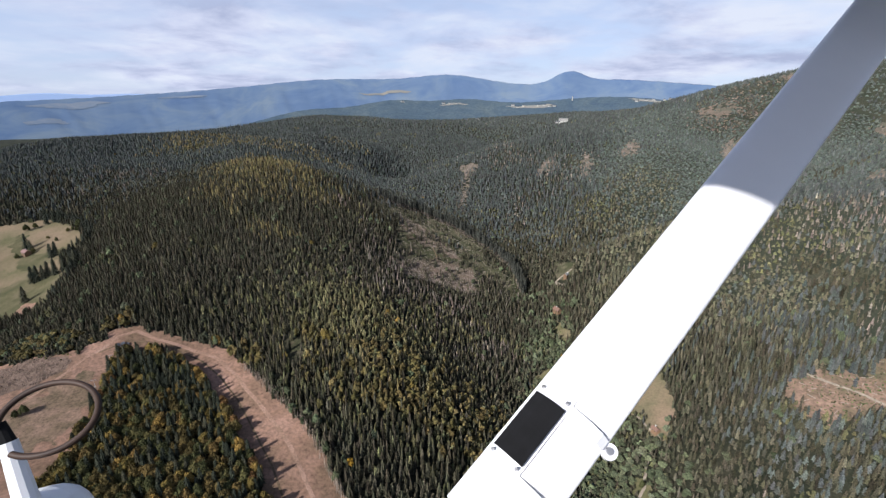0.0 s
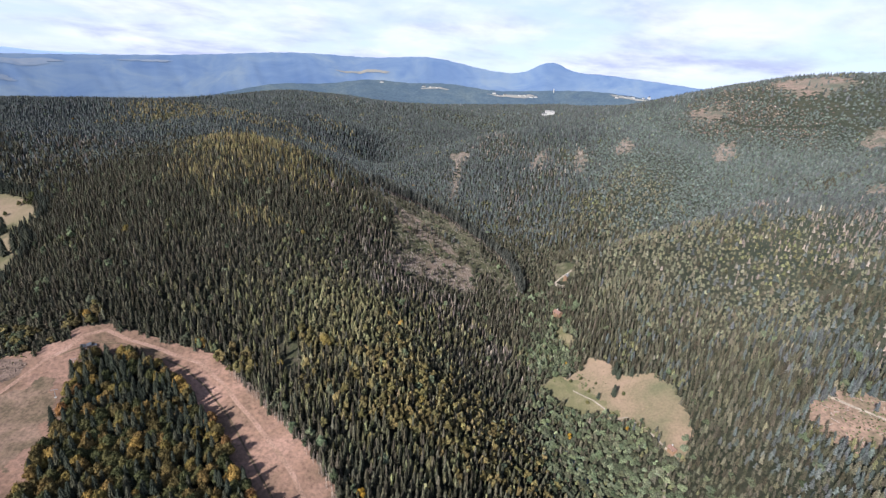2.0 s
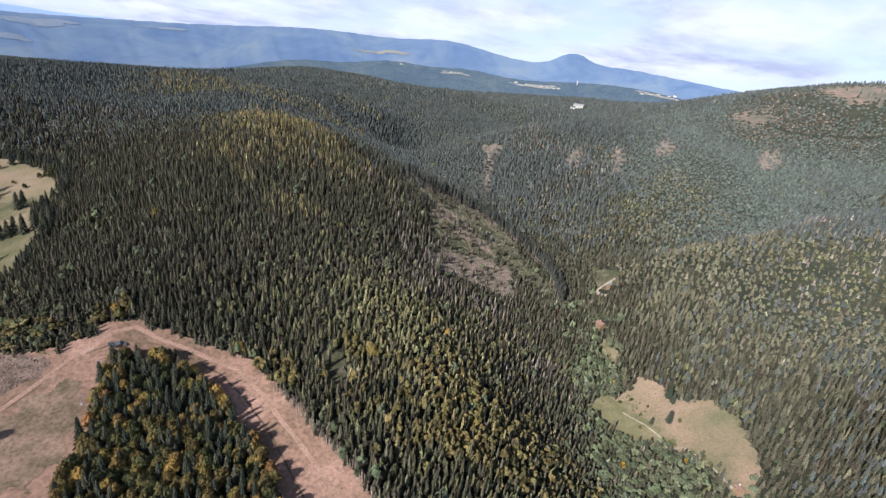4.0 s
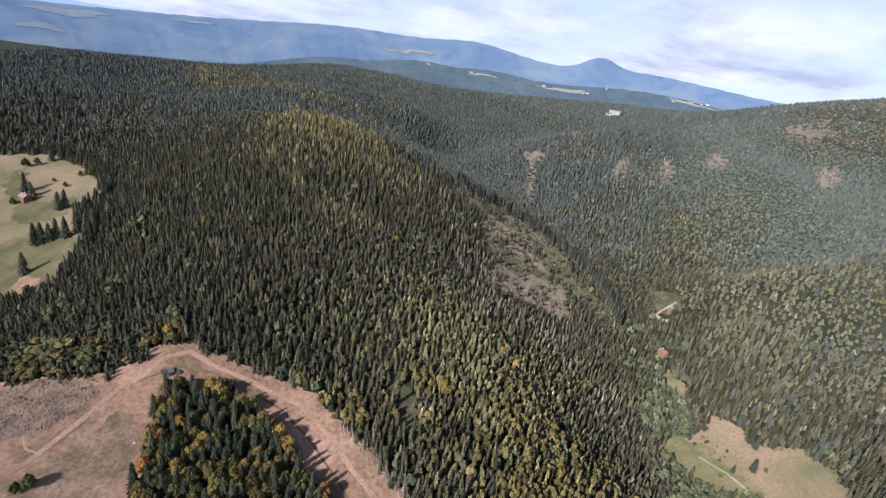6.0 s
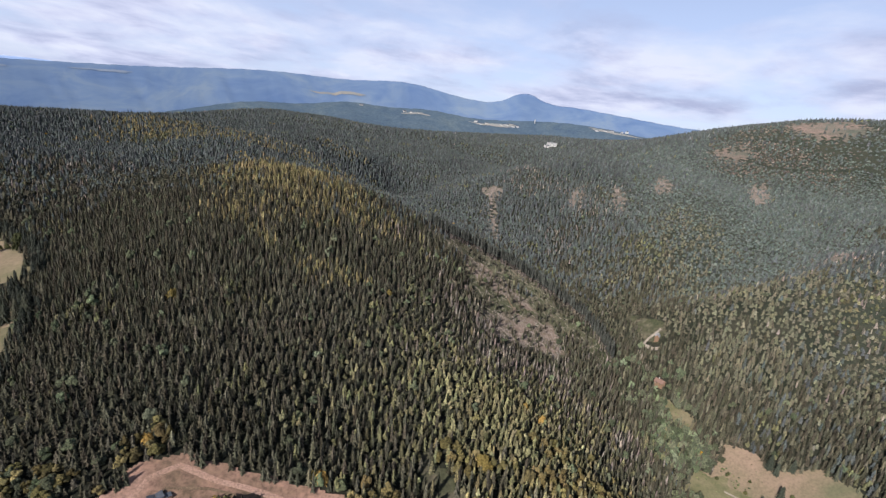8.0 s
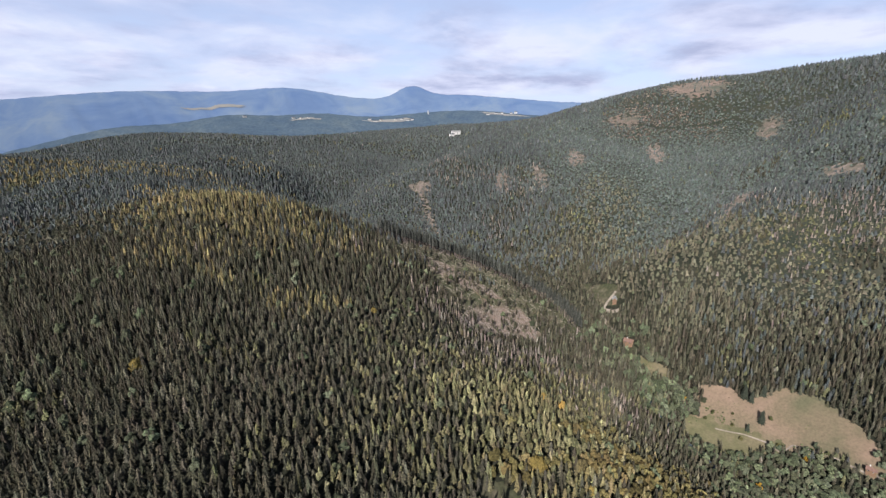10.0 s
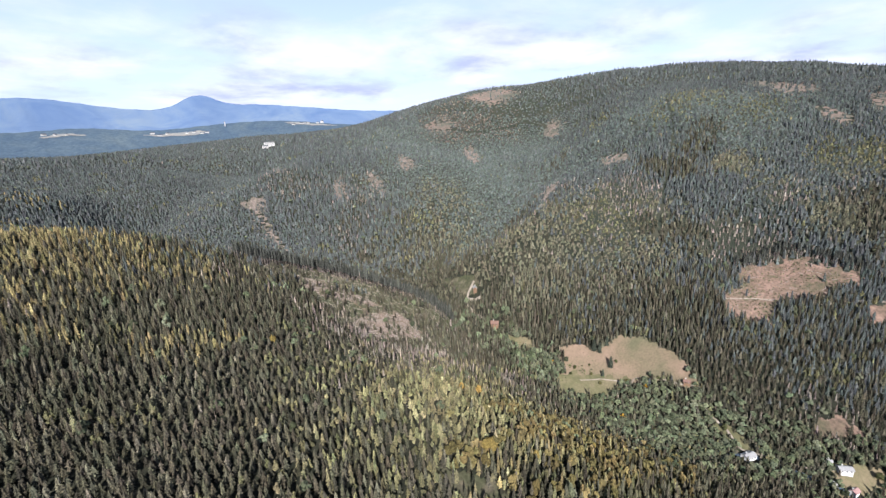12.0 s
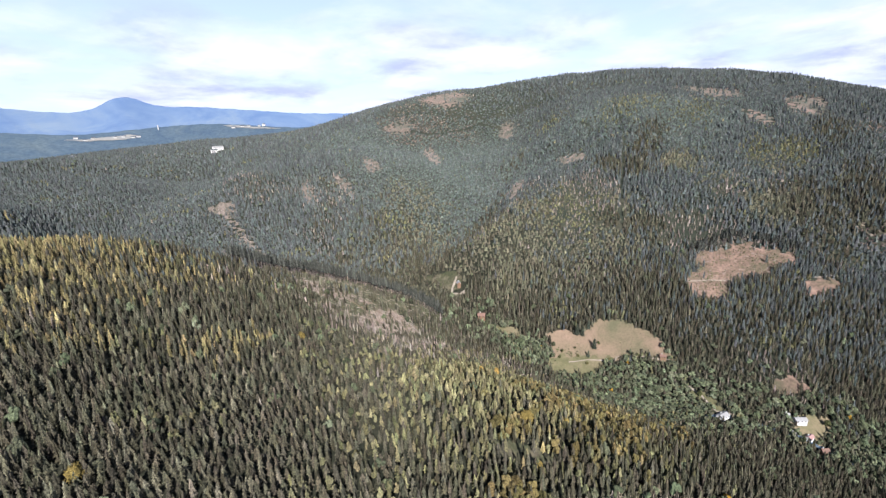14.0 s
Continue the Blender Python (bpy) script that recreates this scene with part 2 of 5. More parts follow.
HOLLOWS = [  # x, y, reach along and across, bearing, height
    (-320, 1380, 96, 44, 0, -6), (-40, 1820, 96, 44, 0, 6), (320, 500, 96, 44, 45, -5), (-480, 1220, 96, 44, 90, 8),
    (280, 1220, 96, 44, 135, 11), (320, 1260, 96, 44, 90, -8), (640, 1100, 96, 44, 45, 5), (1120, 540, 96, 44, 135, -6),
    (-120, 1300, 96, 44, 90, -10), (-680, 1260, 96, 44, 90, 5), (160, 660, 96, 44, 90, -8), (880, 580, 96, 44, 0, 4),
    (-160, 1580, 96, 44, 0, -8), (-800, 1340, 96, 44, 0, -5), (-360, 1460, 96, 44, 0, -6), (280, 1620, 96, 44, 135, -4),
]


def rolls(x, y, forms):
    z = np.zeros_like(x)
    for cx, cy, r, h in forms:
        z += h * np.exp(-((x - cx) ** 2 + (y - cy) ** 2) / (2 * r * r))
    return z


def folds(x, y, forms):
    z = np.zeros_like(x)
    for cx, cy, along, across, turn, h in forms:
        c, q = math.cos(math.radians(turn)), math.sin(math.radians(turn))
        u, v = (x - cx) * c + (y - cy) * q, (y - cy) * c - (x - cx) * q
        z += h * np.exp(-(u / along) ** 2 / 2 - (v / across) ** 2 / 2)
    return z


def height(x, y):
    x, y = np.asarray(x, float), np.asarray(y, float)
    z = 120 + rolls(x, y, MASSIFS) + rolls(x, y, SPURS) + rolls(x, y, KNOLLS)
    for forms in (RIDGES, SIDE_VALLEYS, SHOULDERS, BENCHES, HOLLOWS):
        z += folds(x, y, forms)
    z += 1.6 * np.sin(x / 37 + 1.3 * np.sin(y / 61)) * np.sin(y / 43 + 0.7) + 0.5 * np.sin(x / 11 + y / 17) * np.sin(y / 13 - x / 29)
    return z


def mesh(name, verts, faces, mat, leaf=None, smooth=False):
    """A mesh from arrays: verts (n, 3), faces (m, 3 or 4)."""
    me = bpy.data.meshes.new(name)
    k = faces.shape[1]
    me.vertices.add(len(verts))
    me.vertices.foreach_set("co", np.ascontiguousarray(verts, np.float32).ravel())
    me.loops.add(faces.size)
    me.loops.foreach_set("vertex_index", np.ascontiguousarray(faces, np.int32).ravel())
    me.polygons.add(len(faces))
    me.polygons.foreach_set("loop_start", np.arange(0, faces.size, k, dtype=np.int32))
    if leaf is not None:
        at = me.attributes.new("leaf", "FLOAT_COLOR", "POINT")
        at.data.foreach_set("color", np.c_[leaf, np.ones(len(leaf))].astype(np.float32).ravel())
    me.update(calc_edges=True)
    me.validate()
    me.polygons.foreach_set("use_smooth", np.full(len(faces), smooth))
    me.materials.append(mat)
    return me


def grid_faces(nx, ny):
    i = np.arange(nx * ny).reshape(ny, nx)
    return np.stack([i[:-1, :-1], i[:-1, 1:], i[1:, 1:], i[1:, :-1]], -1).reshape(-1, 4)


s = np.linspace(-1, 1, 350)
warp = np.sign(s) * (0.19 * np.abs(s) + 0.81 * np.abs(s) ** 4)
gx, gy = np.meshgrid(60 + 5600 * warp, 560 + 5600 * warp)
gv = np.stack([gx, gy, height(gx, gy)], -1).reshape(-1, 3)
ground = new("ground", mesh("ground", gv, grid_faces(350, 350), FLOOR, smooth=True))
tagged(ground, "dark needle-littered forest floor rolling over hills and valleys", "ground", kind="structure")


def inside(x, y, poly):
    """Which of the points lie in a plan outline."""
    r = np.zeros(x.shape, bool)
    n = len(poly)
    for i in range(n):
        (x0, y0), (x1, y1) = poly[i], poly[(i + 1) % n]
        if y0 != y1:
            r ^= ((y0 > y) != (y1 > y)) & (x < (x1 - x0) * (y - y0) / (y1 - y0) + x0)
    return r


def ragged(x, y, amp):
    """Uneven edges for plan outlines."""
    return (x + amp * (np.sin(x / 5.3 + y / 3.1) + 0.6 * np.sin(y / 2.3 - x / 7.7)), y + amp * (np.sin(y / 4.7 - x / 3.7) + 0.6 * np.sin(x / 2.9 + y / 6.1)))


CLEARING = [(-383, 343), (-339, 350), (-312, 355), (-299, 371), (-292, 381), (-273, 384), (-247, 379), (-220, 376), (-192, 372), (-163, 351), (-143, 331),
            (-120, 312), (-98, 291), (-80, 268), (-66, 248), (-20, 180), (-60, 140), (-330, 150), (-430, 260)]
ISLAND = [(-277, 352), (-264, 358), (-240, 362), (-218, 351), (-199, 337), (-172, 315), (-144, 279), (-121, 251), (-103, 226), (-70, 160), (-250, 160), (-247, 234),
          (-251, 260), (-257, 282), (-264, 299), (-266, 314), (-271, 327), (-276, 340)]
WEST_MEADOW = [(-760, 560), (-640, 655), (-580, 665), (-520, 634), (-487, 606), (-462, 572), (-474, 548), (-430, 508), (-420, 469), (-411, 445), (-431, 434), (-470, 430), (-640, 420)]
WEST_GREEN = [(-560, 470), (-494, 512), (-469, 508), (-451, 510), (-430, 504), (-426, 487), (-413, 451), (-419, 437), (-439, 431), (-500, 428)]
WEST_BAND = [(-580, 600), (-517, 539), (-502, 538), (-486, 545), (-480, 566), (-499, 584), (-516, 568), (-535, 575), (-590, 630)]
WEST_SOIL = [(-448, 456), (-429, 451), (-427, 439), (-439, 435)]
WEED_PATCH = [(-307, 313), (-294, 331), (-282, 332), (-273, 313), (-271, 301), (-266, 284), (-277, 259), (-297, 248), (-315, 258), (-324, 280), (-311, 294)]
VALLEY_MEADOW = [(176, 504), (188, 483), (188, 468), (201, 458), (214, 454), (224, 434), (226, 413), (223, 393), (218, 375), (208, 366), (203, 358), (196, 367), (194, 385), (186, 404), (170, 418), (139, 431), (114, 446), (103, 464), (118, 480), (145, 483), (160, 496)]
HOUSE_LAWN = [(155, 592), (162, 569), (169, 546), (149, 529), (147, 545), (149, 573)]
SLASH_SLOPE = [(-116, 759), (-60, 790), (-17, 800), (19, 793), (42, 773), (60, 747), (76, 706), (104, 680), (124, 646), (109, 638), (83, 649), (72, 669), (43, 654), (61, 633), (42, 619), (-12, 598), (-59, 585), (-68, 600), (-56, 630), (-59, 640), (-69, 656), (-71, 684), (-71, 723), (-106, 722), (-126, 729)]
TAN_PATCH = [(-48, 628), (0, 659), (50, 667), (46, 632), (30, 611), (-18, 601), (-69, 581)]
DRAG_SCAR = [(-70, 737), (-47, 736), (-25, 724), (3, 706), (24, 690), (22, 682), (-26, 678), (-51, 683), (-60, 702), (-71, 723)]
LOW_MEADOW = [(123, 483), (144, 475), (158, 447), (173, 419), (166, 417), (139, 431), (114, 446), (103, 464)]
EAST_CLEARING = [(332, 372), (359, 372), (379, 361), (397, 377), (411, 376), (428, 362), (436, 340), (452, 327), (459, 308), (446, 300), (456, 276), (445, 246), (431, 250), (414, 271), (397, 280), (378, 298), (380, 310), (360, 319), (317, 317), (304, 326), (302, 338), (301, 353), (304, 363)]
EAST_STRIP = [(403, 239), (423, 206), (416, 198), (398, 209), (378, 223), (381, 231), (386, 240)]
UPPER_GLADE = [(184, 728), (196, 696), (202, 684), (199, 665), (184, 658), (175, 668), (176, 680)]
STREAM_LAWN = [(172, 329), (175, 317), (167, 300), (161, 296), (157, 307), (164, 324)]
RED_CUT = [(216, 258), (232, 253), (244, 238), (245, 229), (240, 224), (226, 241)]
RUBBLE = [(-371, 338), (-337, 351), (-310, 345), (-313, 333), (-323, 320), (-342, 309), (-382, 323)]
FARMYARD = [(196, 241), (203, 229), (217, 209), (215, 200), (193, 205), (166, 218), (165, 230), (183, 236)]
GLADES = [
    [(32, 1109), (87, 1113), (82, 1091), (62, 1064), (52, 1009), (40, 928), (29, 874), (29, 938), (41, 1019), (50, 1065)],
    [(328, 1107), (343, 1091), (332, 1051), (313, 1024), (308, 1038)],
    [(235, 1100), (260, 1108), (243, 1058), (220, 1048), (207, 1048)],
    [(404, 1075), (442, 1125), (450, 1087), (422, 1048), (398, 1051)],
    [(649, 1107), (707, 1119), (674, 1051), (610, 1019), (610, 1047)],
    [(919, 1019), (971, 1021), (962, 996), (928, 976), (904, 999)],
    [(643, 715), (655, 688), (654, 639), (629, 633), (612, 674)],
    [(451, 724), (500, 735), (551, 745), (502, 707), (459, 704), (403, 684)],
    [(-150, 398), (-140, 400), (-124, 372), (-124, 356), (-136, 358)],
]
RUSTY = [
    [(651, 1264), (728, 1268), (744, 1224), (704, 1194), (654, 1210)],
    [(913, 1337), (1038, 1276), (1026, 1173), (943, 1182), (873, 1242)],
    [(1201, 607), (1217, 542), (1189, 417), (1081, 397), (1038, 457), (1134, 536)],
    [(1101, 315), (1129, 239), (977, 228), (945, 275), (994, 306)],
    [(974, 392), (930, 327), (884, 304), (872, 339), (905, 381)],
    [(942, 1033), (975, 1024), (965, 992), (924, 973), (904, 999)],
]


def sheet(name, outline, cell, lift, mat, hole=None, rough=0.9, label="", category="ground"):
    """A surface laid over the land within a plan outline with ragged edges."""
    px, py = zip(*outline)
    xs, ys = np.arange(min(px) - 4, max(px) + 4, cell), np.arange(min(py) - 4, max(py) + 4, cell)
    x, y = np.meshgrid(xs, ys)
    cx, cy = ragged(x[:-1, :-1] + cell / 2, y[:-1, :-1] + cell / 2, rough)
    keep = inside(cx, cy, outline)
    for dx, dy in ((2.2, 0), (-2.2, 0), (0, 2.2), (0, -2.2)):
        keep |= inside(cx + dx, cy + dy, outline)
    if hole:
        keep &= ~inside(cx, cy, hole)
    f = grid_faces(len(xs), len(ys))[keep.ravel()]
    used, f = np.unique(f, return_inverse=True)
    v = np.stack([x, y, height(x, y) + lift], -1).reshape(-1, 3)[used]
    return tagged(new(name, mesh(name, v, f.reshape(-1, 4), mat, smooth=True)), label, category, kind="structure")


sheet("ground_clearing", CLEARING, 1.5, 0.35, EARTH, ISLAND, 1.2, "reddish bare earth of a cleared ski slope", "earth")
sheet("ground_weeds", WEED_PATCH, 1.5, 0.5, WEEDS, None, 4.0, "weedy greenish soil on the cleared slope", "earth")
sheet("ground_rubble", RUBBLE, 1.2, 0.5, RAW, None, 1.5, "churned dark soil with stumps and slash", "earth")
sheet("ground_meadow", WEST_MEADOW, 2.5, 0.4, TURF, None, 1.5, "dry yellow-green hill meadow beside the forest", "meadow")
sheet("ground_meadow", VALLEY_MEADOW, 1.8, 0.4, HAY, None, 1.2, "sunlit tan and green meadow on the valley side", "meadow")
sheet("ground_lawn", HOUSE_LAWN, 1.6, 0.4, LAWN, None, 1.0, "small green lawn below a house in the valley", "lawn")
sheet("ground_slash", SLASH_SLOPE, 1.8, 0.4, SCRUB, None, 5.0, "felled slope strewn with grey slash and stumps", "clearing")
sheet("ground_clearing", EAST_CLEARING, 1.6, 0.4, CUT, None, 4.0, "tan felled clearing on the far valley side", "clearing")
sheet("ground_clearing", EAST_STRIP, 1.6, 0.4, CUT, None, 3.0, "tan felled strip below the forest road", "clearing")
sheet("ground_slash", TAN_PATCH, 1.8, 0.6, SLASH, None, 9.0, "dry tan grass and slash low on the felled slope", "clearing")
sheet("ground_slash", DRAG_SCAR, 1.5, 0.6, SLASH, None, 3.0, "grey scar of dragged logs on the felled slope", "clearing")
sheet("ground_meadow", WEST_GREEN, 2.2, 0.6, LAWN, None, 2.5, "greener grass low on the hill meadow", "meadow")
sheet("ground_meadow", WEST_BAND, 2.2, 0.6, LAWN, None, 2.5, "band of greener grass across the hill meadow", "meadow")
sheet("ground_soil", WEST_SOIL, 1.6, 0.75, EARTH, None, 1.0, "small patch of bare reddish soil in the meadow", "earth")
sheet("ground_meadow", LOW_MEADOW, 1.6, 0.6, LAWN, None, 2.5, "greener grass low on the valley meadow", "meadow")
sheet("ground_glade", UPPER_GLADE, 1.8, 0.4, SCRUB, None, 1.0, "brownish glade beside a house in the trees", "glade")
sheet("ground_yard", FARMYARD, 1.6, 0.4, TURF, None, 1.0, "dry yard round farm buildings by the stream", "yard")
sheet("ground_lawn", STREAM_LAWN, 1.5, 0.4, LAWN, None, 1.0, "narrow green lawn beside the lane", "lawn")
sheet("ground_clearing", RED_CUT, 1.5, 0.4, CUT, None, 2.0, "small reddish felled patch above the farm", "clearing")
for g in GLADES[:-1]:
    sheet("ground_glade", g, 3.0, 0.5, SCREE, None, 9.0, "stony grey-brown scar of felled trees in the forest", "glade")
sheet("ground_glade", GLADES[-1], 2.0, 0.5, SCRUB, None, 3.0, "small dark gap among the spruces", "glade")
for g in RUSTY:
    sheet("ground_heath", g, 7.0, 0.8, HEATH, None, 22.0, "rusty brown heath on the high slope", "heath")


def road(name, way_points, width, mat, lift, label):
    """A road ribbon over the land."""
    pts = np.array(way_points, float)
    d = np.r_[0, np.cumsum(np.hypot(*np.diff(pts, axis=0).T))]
    t = np.arange(0, d[-1], 2.0)
    x, y = np.interp(t, d, pts[:, 0]), np.interp(t, d, pts[:, 1])
    tx, ty = np.gradient(x), np.gradient(y)
    n = np.hypot(tx, ty)
    rows = []
    for k in (-1, -0.4, 0.4, 1):
        w = k * width / 2 * (1 + 0.12 * np.sin(t / 6 + k))
        rx, ry = x - ty / n * w, y + tx / n * w
        rows.append(np.stack([rx, ry, height(rx, ry) + lift - 0.12 * abs(k)], -1))
    v = np.concatenate(rows)
    return tagged(new(name, mesh(name, v, grid_faces(len(t), 4), mat, smooth=True)), label, "road", kind="structure")


road("road", [(332, 374), (355, 346), (375, 306), (380, 278), (406, 247), (419, 222), (431, 203), (470, 140)], 3.2, GRAVEL, 0.7, "pale gravel forest road across the clearing")
road("road", [(197, 671), (180, 667), (170, 662), (162, 651), (159, 640), (163, 612)], 3.2, GRAVEL, 0.6, "pale gravel drive between the valley houses")
road("road", [(170, 662), (176, 650), (184, 646)], 4.5, GRAVEL, 0.64, "pale gravel yard beside the drive")
road("road", [(140, 462), (156, 445), (164, 429), (165, 416), (178, 415), (191, 393), (197, 368)], 1.5, GRAVEL, 0.75, "worn footpath along the foot of the meadow")
road("road", [(201, 363), (181, 340), (176, 330), (172, 320), (155, 302), (170, 262), (190, 236)], 2.4, GRAVEL, 0.7, "narrow pale lane down the valley")


# ---- forest ----
rng = np.random.default_rng(7)


def spruce_shape(layers, points, seed):
    """A spruce crown: drooping star-shaped whorls of boughs round the stem; 1 high, radius 1."""
    r = np.random.default_rng(seed)
    v, f = [], []
    for k in range(layers):
        a = k / layers
        low = 0.05 + 0.92 * a ** 0.95
        top = 1.0 if k == layers - 1 else min(1.0, low + 1.45 / layers)
        rad = (1 - a) ** 0.56 * (0.85 + 0.3 * r.random())
        base, turn = len(v), r.random() * 6.28
        v.append((0.04 * (r.random() - 0.5), 0.04 * (r.random() - 0.5), top))
        for i in range(points * 2):
            ang = turn + math.pi * i / points + 0.25 * (r.random() - 0.5)
            q = rad * ((1.0 if i % 2 == 0 else 0.48) + 0.24 * (r.random() - 0.5))
            v.append((q * math.cos(ang), q * math.sin(ang), low + (0.0 if i % 2 == 0 else 0.04) + 0.03 * (r.random() - 0.5)))
        for i in range(points * 2):
            f.append((base, base + 1 + i, base + 1 + (i + 1) % (points * 2)))
    return np.array(v), np.array(f)


def ball(level, seed, lump):
    """A lumpy leaf mass from an icosphere; 1 high, radius 1."""
    bm = bmesh.new()
    bmesh.ops.create_icosphere(bm, subdivisions=level, radius=1)
    off = Vector((seed * 7.1, seed * 3.3, 0))
    for q in bm.verts:
        n = noise.noise(q.co * 1.7 + off) * lump + noise.noise(q.co * 4.1 + off) * lump * 0.6
        q.co *= 1 + n
    v = np.array([q.co[:] for q in bm.verts])
    f = np.array([[q.index for q in p.verts] for p in bm.faces])
    bm.free()
    return v, f


def broadleaf_shape(clumps, level, seed, tufts=0):
    """A broadleaf crown: overlapping leaf masses of unequal size round an open middle, with loose sprays of leaves."""
    r = np.random.default_rng(seed)
    v, f, n = [], [], 0
    for k in range(clumps):
        bv, bf = ball(level, seed * 13 + k, 0.42)
        ang, h = 2.4 * k + r.random(), (k + 0.5) / clumps
        size = (0.46 + 0.16 * r.random()) * (1.05 - 0.45 * h)
        if tufts:
            size *= r.uniform(0.55, 0.95)
        out = (0.68 if tufts else 0.50) * (1 - 0.75 * h)
        mid, axes = np.array((out * math.cos(ang), out * math.sin(ang), 0.34 + 0.46 * h)), np.array((size, size, size * 0.44))
        v.append(bv * axes + mid)
        f.append(bf + n)
        n += len(bv)
        for _ in range(tufts):
            d = r.normal(size=3)
            tip = d / np.linalg.norm(d) * axes * r.uniform(0.95, 1.3) + mid
            v.append(tip + r.normal(size=(3, 3)) * (0.085, 0.085, 0.035))
            f.append(np.array([[n, n + 1, n + 2]]))
            n += 3
    return np.concatenate(v), np.concatenate(f)


def dead_shape(seed):
    """A dead spruce: a bare pole with a few thin broken boughs; 1 high, radius 1."""
    r = np.random.default_rng(seed)
    v = [(0.10, 0, 0), (-0.05, 0.09, 0), (-0.05, -0.09, 0), (0, 0, 1)]
    f = [(0, 1, 3), (1, 2, 3), (2, 0, 3)]
    for k in range(9):
        h, ang, q = 0.25 + 0.68 * r.random(), r.random() * 6.28, 0.3 + 0.6 * r.random()
        q *= 1.1 - h
        b = len(v)
        v += [(0, 0, h + 0.03), (0, 0, h - 0.03), (q * math.cos(ang), q * math.sin(ang), h - 0.05), (q * 0.8 * math.cos(ang + 0.5), q * 0.8 * math.sin(ang + 0.5), h - 0.02)]
        f += [(b, b + 1, b + 2), (b, b + 2, b + 3)]
    return np.array(v), np.array(f)


def planted(shapes, pos, high, wide, colour):
    """One mesh's arrays: a tree of these shapes at each place."""
    V, F, C, n = [], [], [], 0
    which = rng.integers(len(shapes), size=len(pos))
    for k, (sv, sf) in enumerate(shapes):
        m = which == k
        c = int(m.sum())
        if not c:
            continue
        a = rng.random(c) * 6.283
        ca, sa = np.cos(a)[:, None], np.sin(a)[:, None]
        w, h = wide[m][:, None], high[m][:, None]
        x = (sv[:, 0] * ca - sv[:, 1] * sa) * w
        y = (sv[:, 0] * sa + sv[:, 1] * ca) * w
        z = sv[:, 2] * h
        V.append((np.stack([x, y, z], -1) + pos[m][:, None]).reshape(-1, 3))
        F.append((sf[None] + (n + np.arange(c) * len(sv))[:, None, None]).reshape(-1, 3))
        C.append(np.repeat(colour[m], len(sv), 0))
        n += c * len(sv)
    return np.concatenate(V), np.concatenate(F), np.concatenate(C)


# stands: x, y, reach along x and y, share, kind
HOMES = [(161, 603, 10), (182, 660, 13), (148, 295, 10), (199, 367, 7), (165, 209, 8), (163, 634, 5), (462, 1852, 34), (435, 1828, 20), (542, 2241, 22), (481, 2264, 22), (604, 2314, 22), (97, 2048, 22), (160, 2250, 22), (-20, 1960, 22)]
RIDES = [[(-484, 664), (-462, 734), (-452, 886), (-397, 976), (-339, 1121)], [(938, 1248), (901, 1198), (867, 1149)], [(882, 660), (721, 583), (586, 542), (410, 487)], [(675, 1223), (745, 1154), (926, 1091), (986, 905), (734, 656), (739, 535)]]


def on_ride(x, y):
    """Along the straight cuts through the forest."""
    r = np.zeros(len(x), bool)
    for line in RIDES:
        for (x0, y0), (x1, y1) in zip(line, line[1:]):
            l2 = (x1 - x0) ** 2 + (y1 - y0) ** 2
            k = np.clip(((x - x0) * (x1 - x0) + (y - y0) * (y1 - y0)) / l2, 0, 1)
            r |= np.hypot(x - x0 - k * (x1 - x0), y - y0 - k * (y1 - y0)) < 1.6 + 0.0016 * y
    return r


RIDGE_STANDS = [
    (-298, 715, 62, 80, 0.42, "gold"), (-190, 690, 60, 40, 0.3, "gold"), (-342, 945, 60, 60, 0.35, "gold"), (-402, 1125, 190, 50, 0.4, "gold"), (-596, 1102, 90, 40, 0.35, "gold"),
    (-110, 418, 85, 60, 0.38, "green"), (20, 337, 130, 45, 0.6, "green"), (-140, 515, 50, 30, 0.3, "green"), (-40, 380, 80, 50, 0.25, "gold"),
    # lime: yellow-green stands whose leaf colour also holds the sun's hotspot brightness
    (-20, 500, 95, 55, 0.45, "dead"), (-75, 600, 40, 60, 0.4, "dead"), (69, 609, 70, 40, 0.4, "dead"), (-75, 434, 60, 48, 0.8, "lime"), (-60, 468, 110, 70, 0.26, "lime"), (-151, 427, 80, 50, 0.24, "lime"), (20, 512, 60, 40, 0.35, "lime"), (0, 356, 90, 40, 0.28, "ochre"), (-30, 400, 60, 30, 0.15, "ochre"),
]
VALLEY_STANDS = [
    (131, 378, 55, 75, 0.5, "broad"), (162, 323, 40, 60, 0.5, "broad"), (129, 506, 30, 40, 0.6, "broad"), (145, 616, 30, 60, 0.5, "broad"), (195, 199, 50, 70, 0.5, "broad"),
    (-354, 366, 32, 13, 0.5, "broad"), (-354, 366, 34, 15, 0.5, "ochre"), (-295, 388, 14, 10, 0.6, "ochre"), (-190, 230, 90, 55, 0.45, "broad"), (-190, 228, 90, 55, 0.4, "ochre"), (240, 250, 25, 25, 0.7, "dead"), (330, 680, 60, 80, 0.3, "dead"),
]
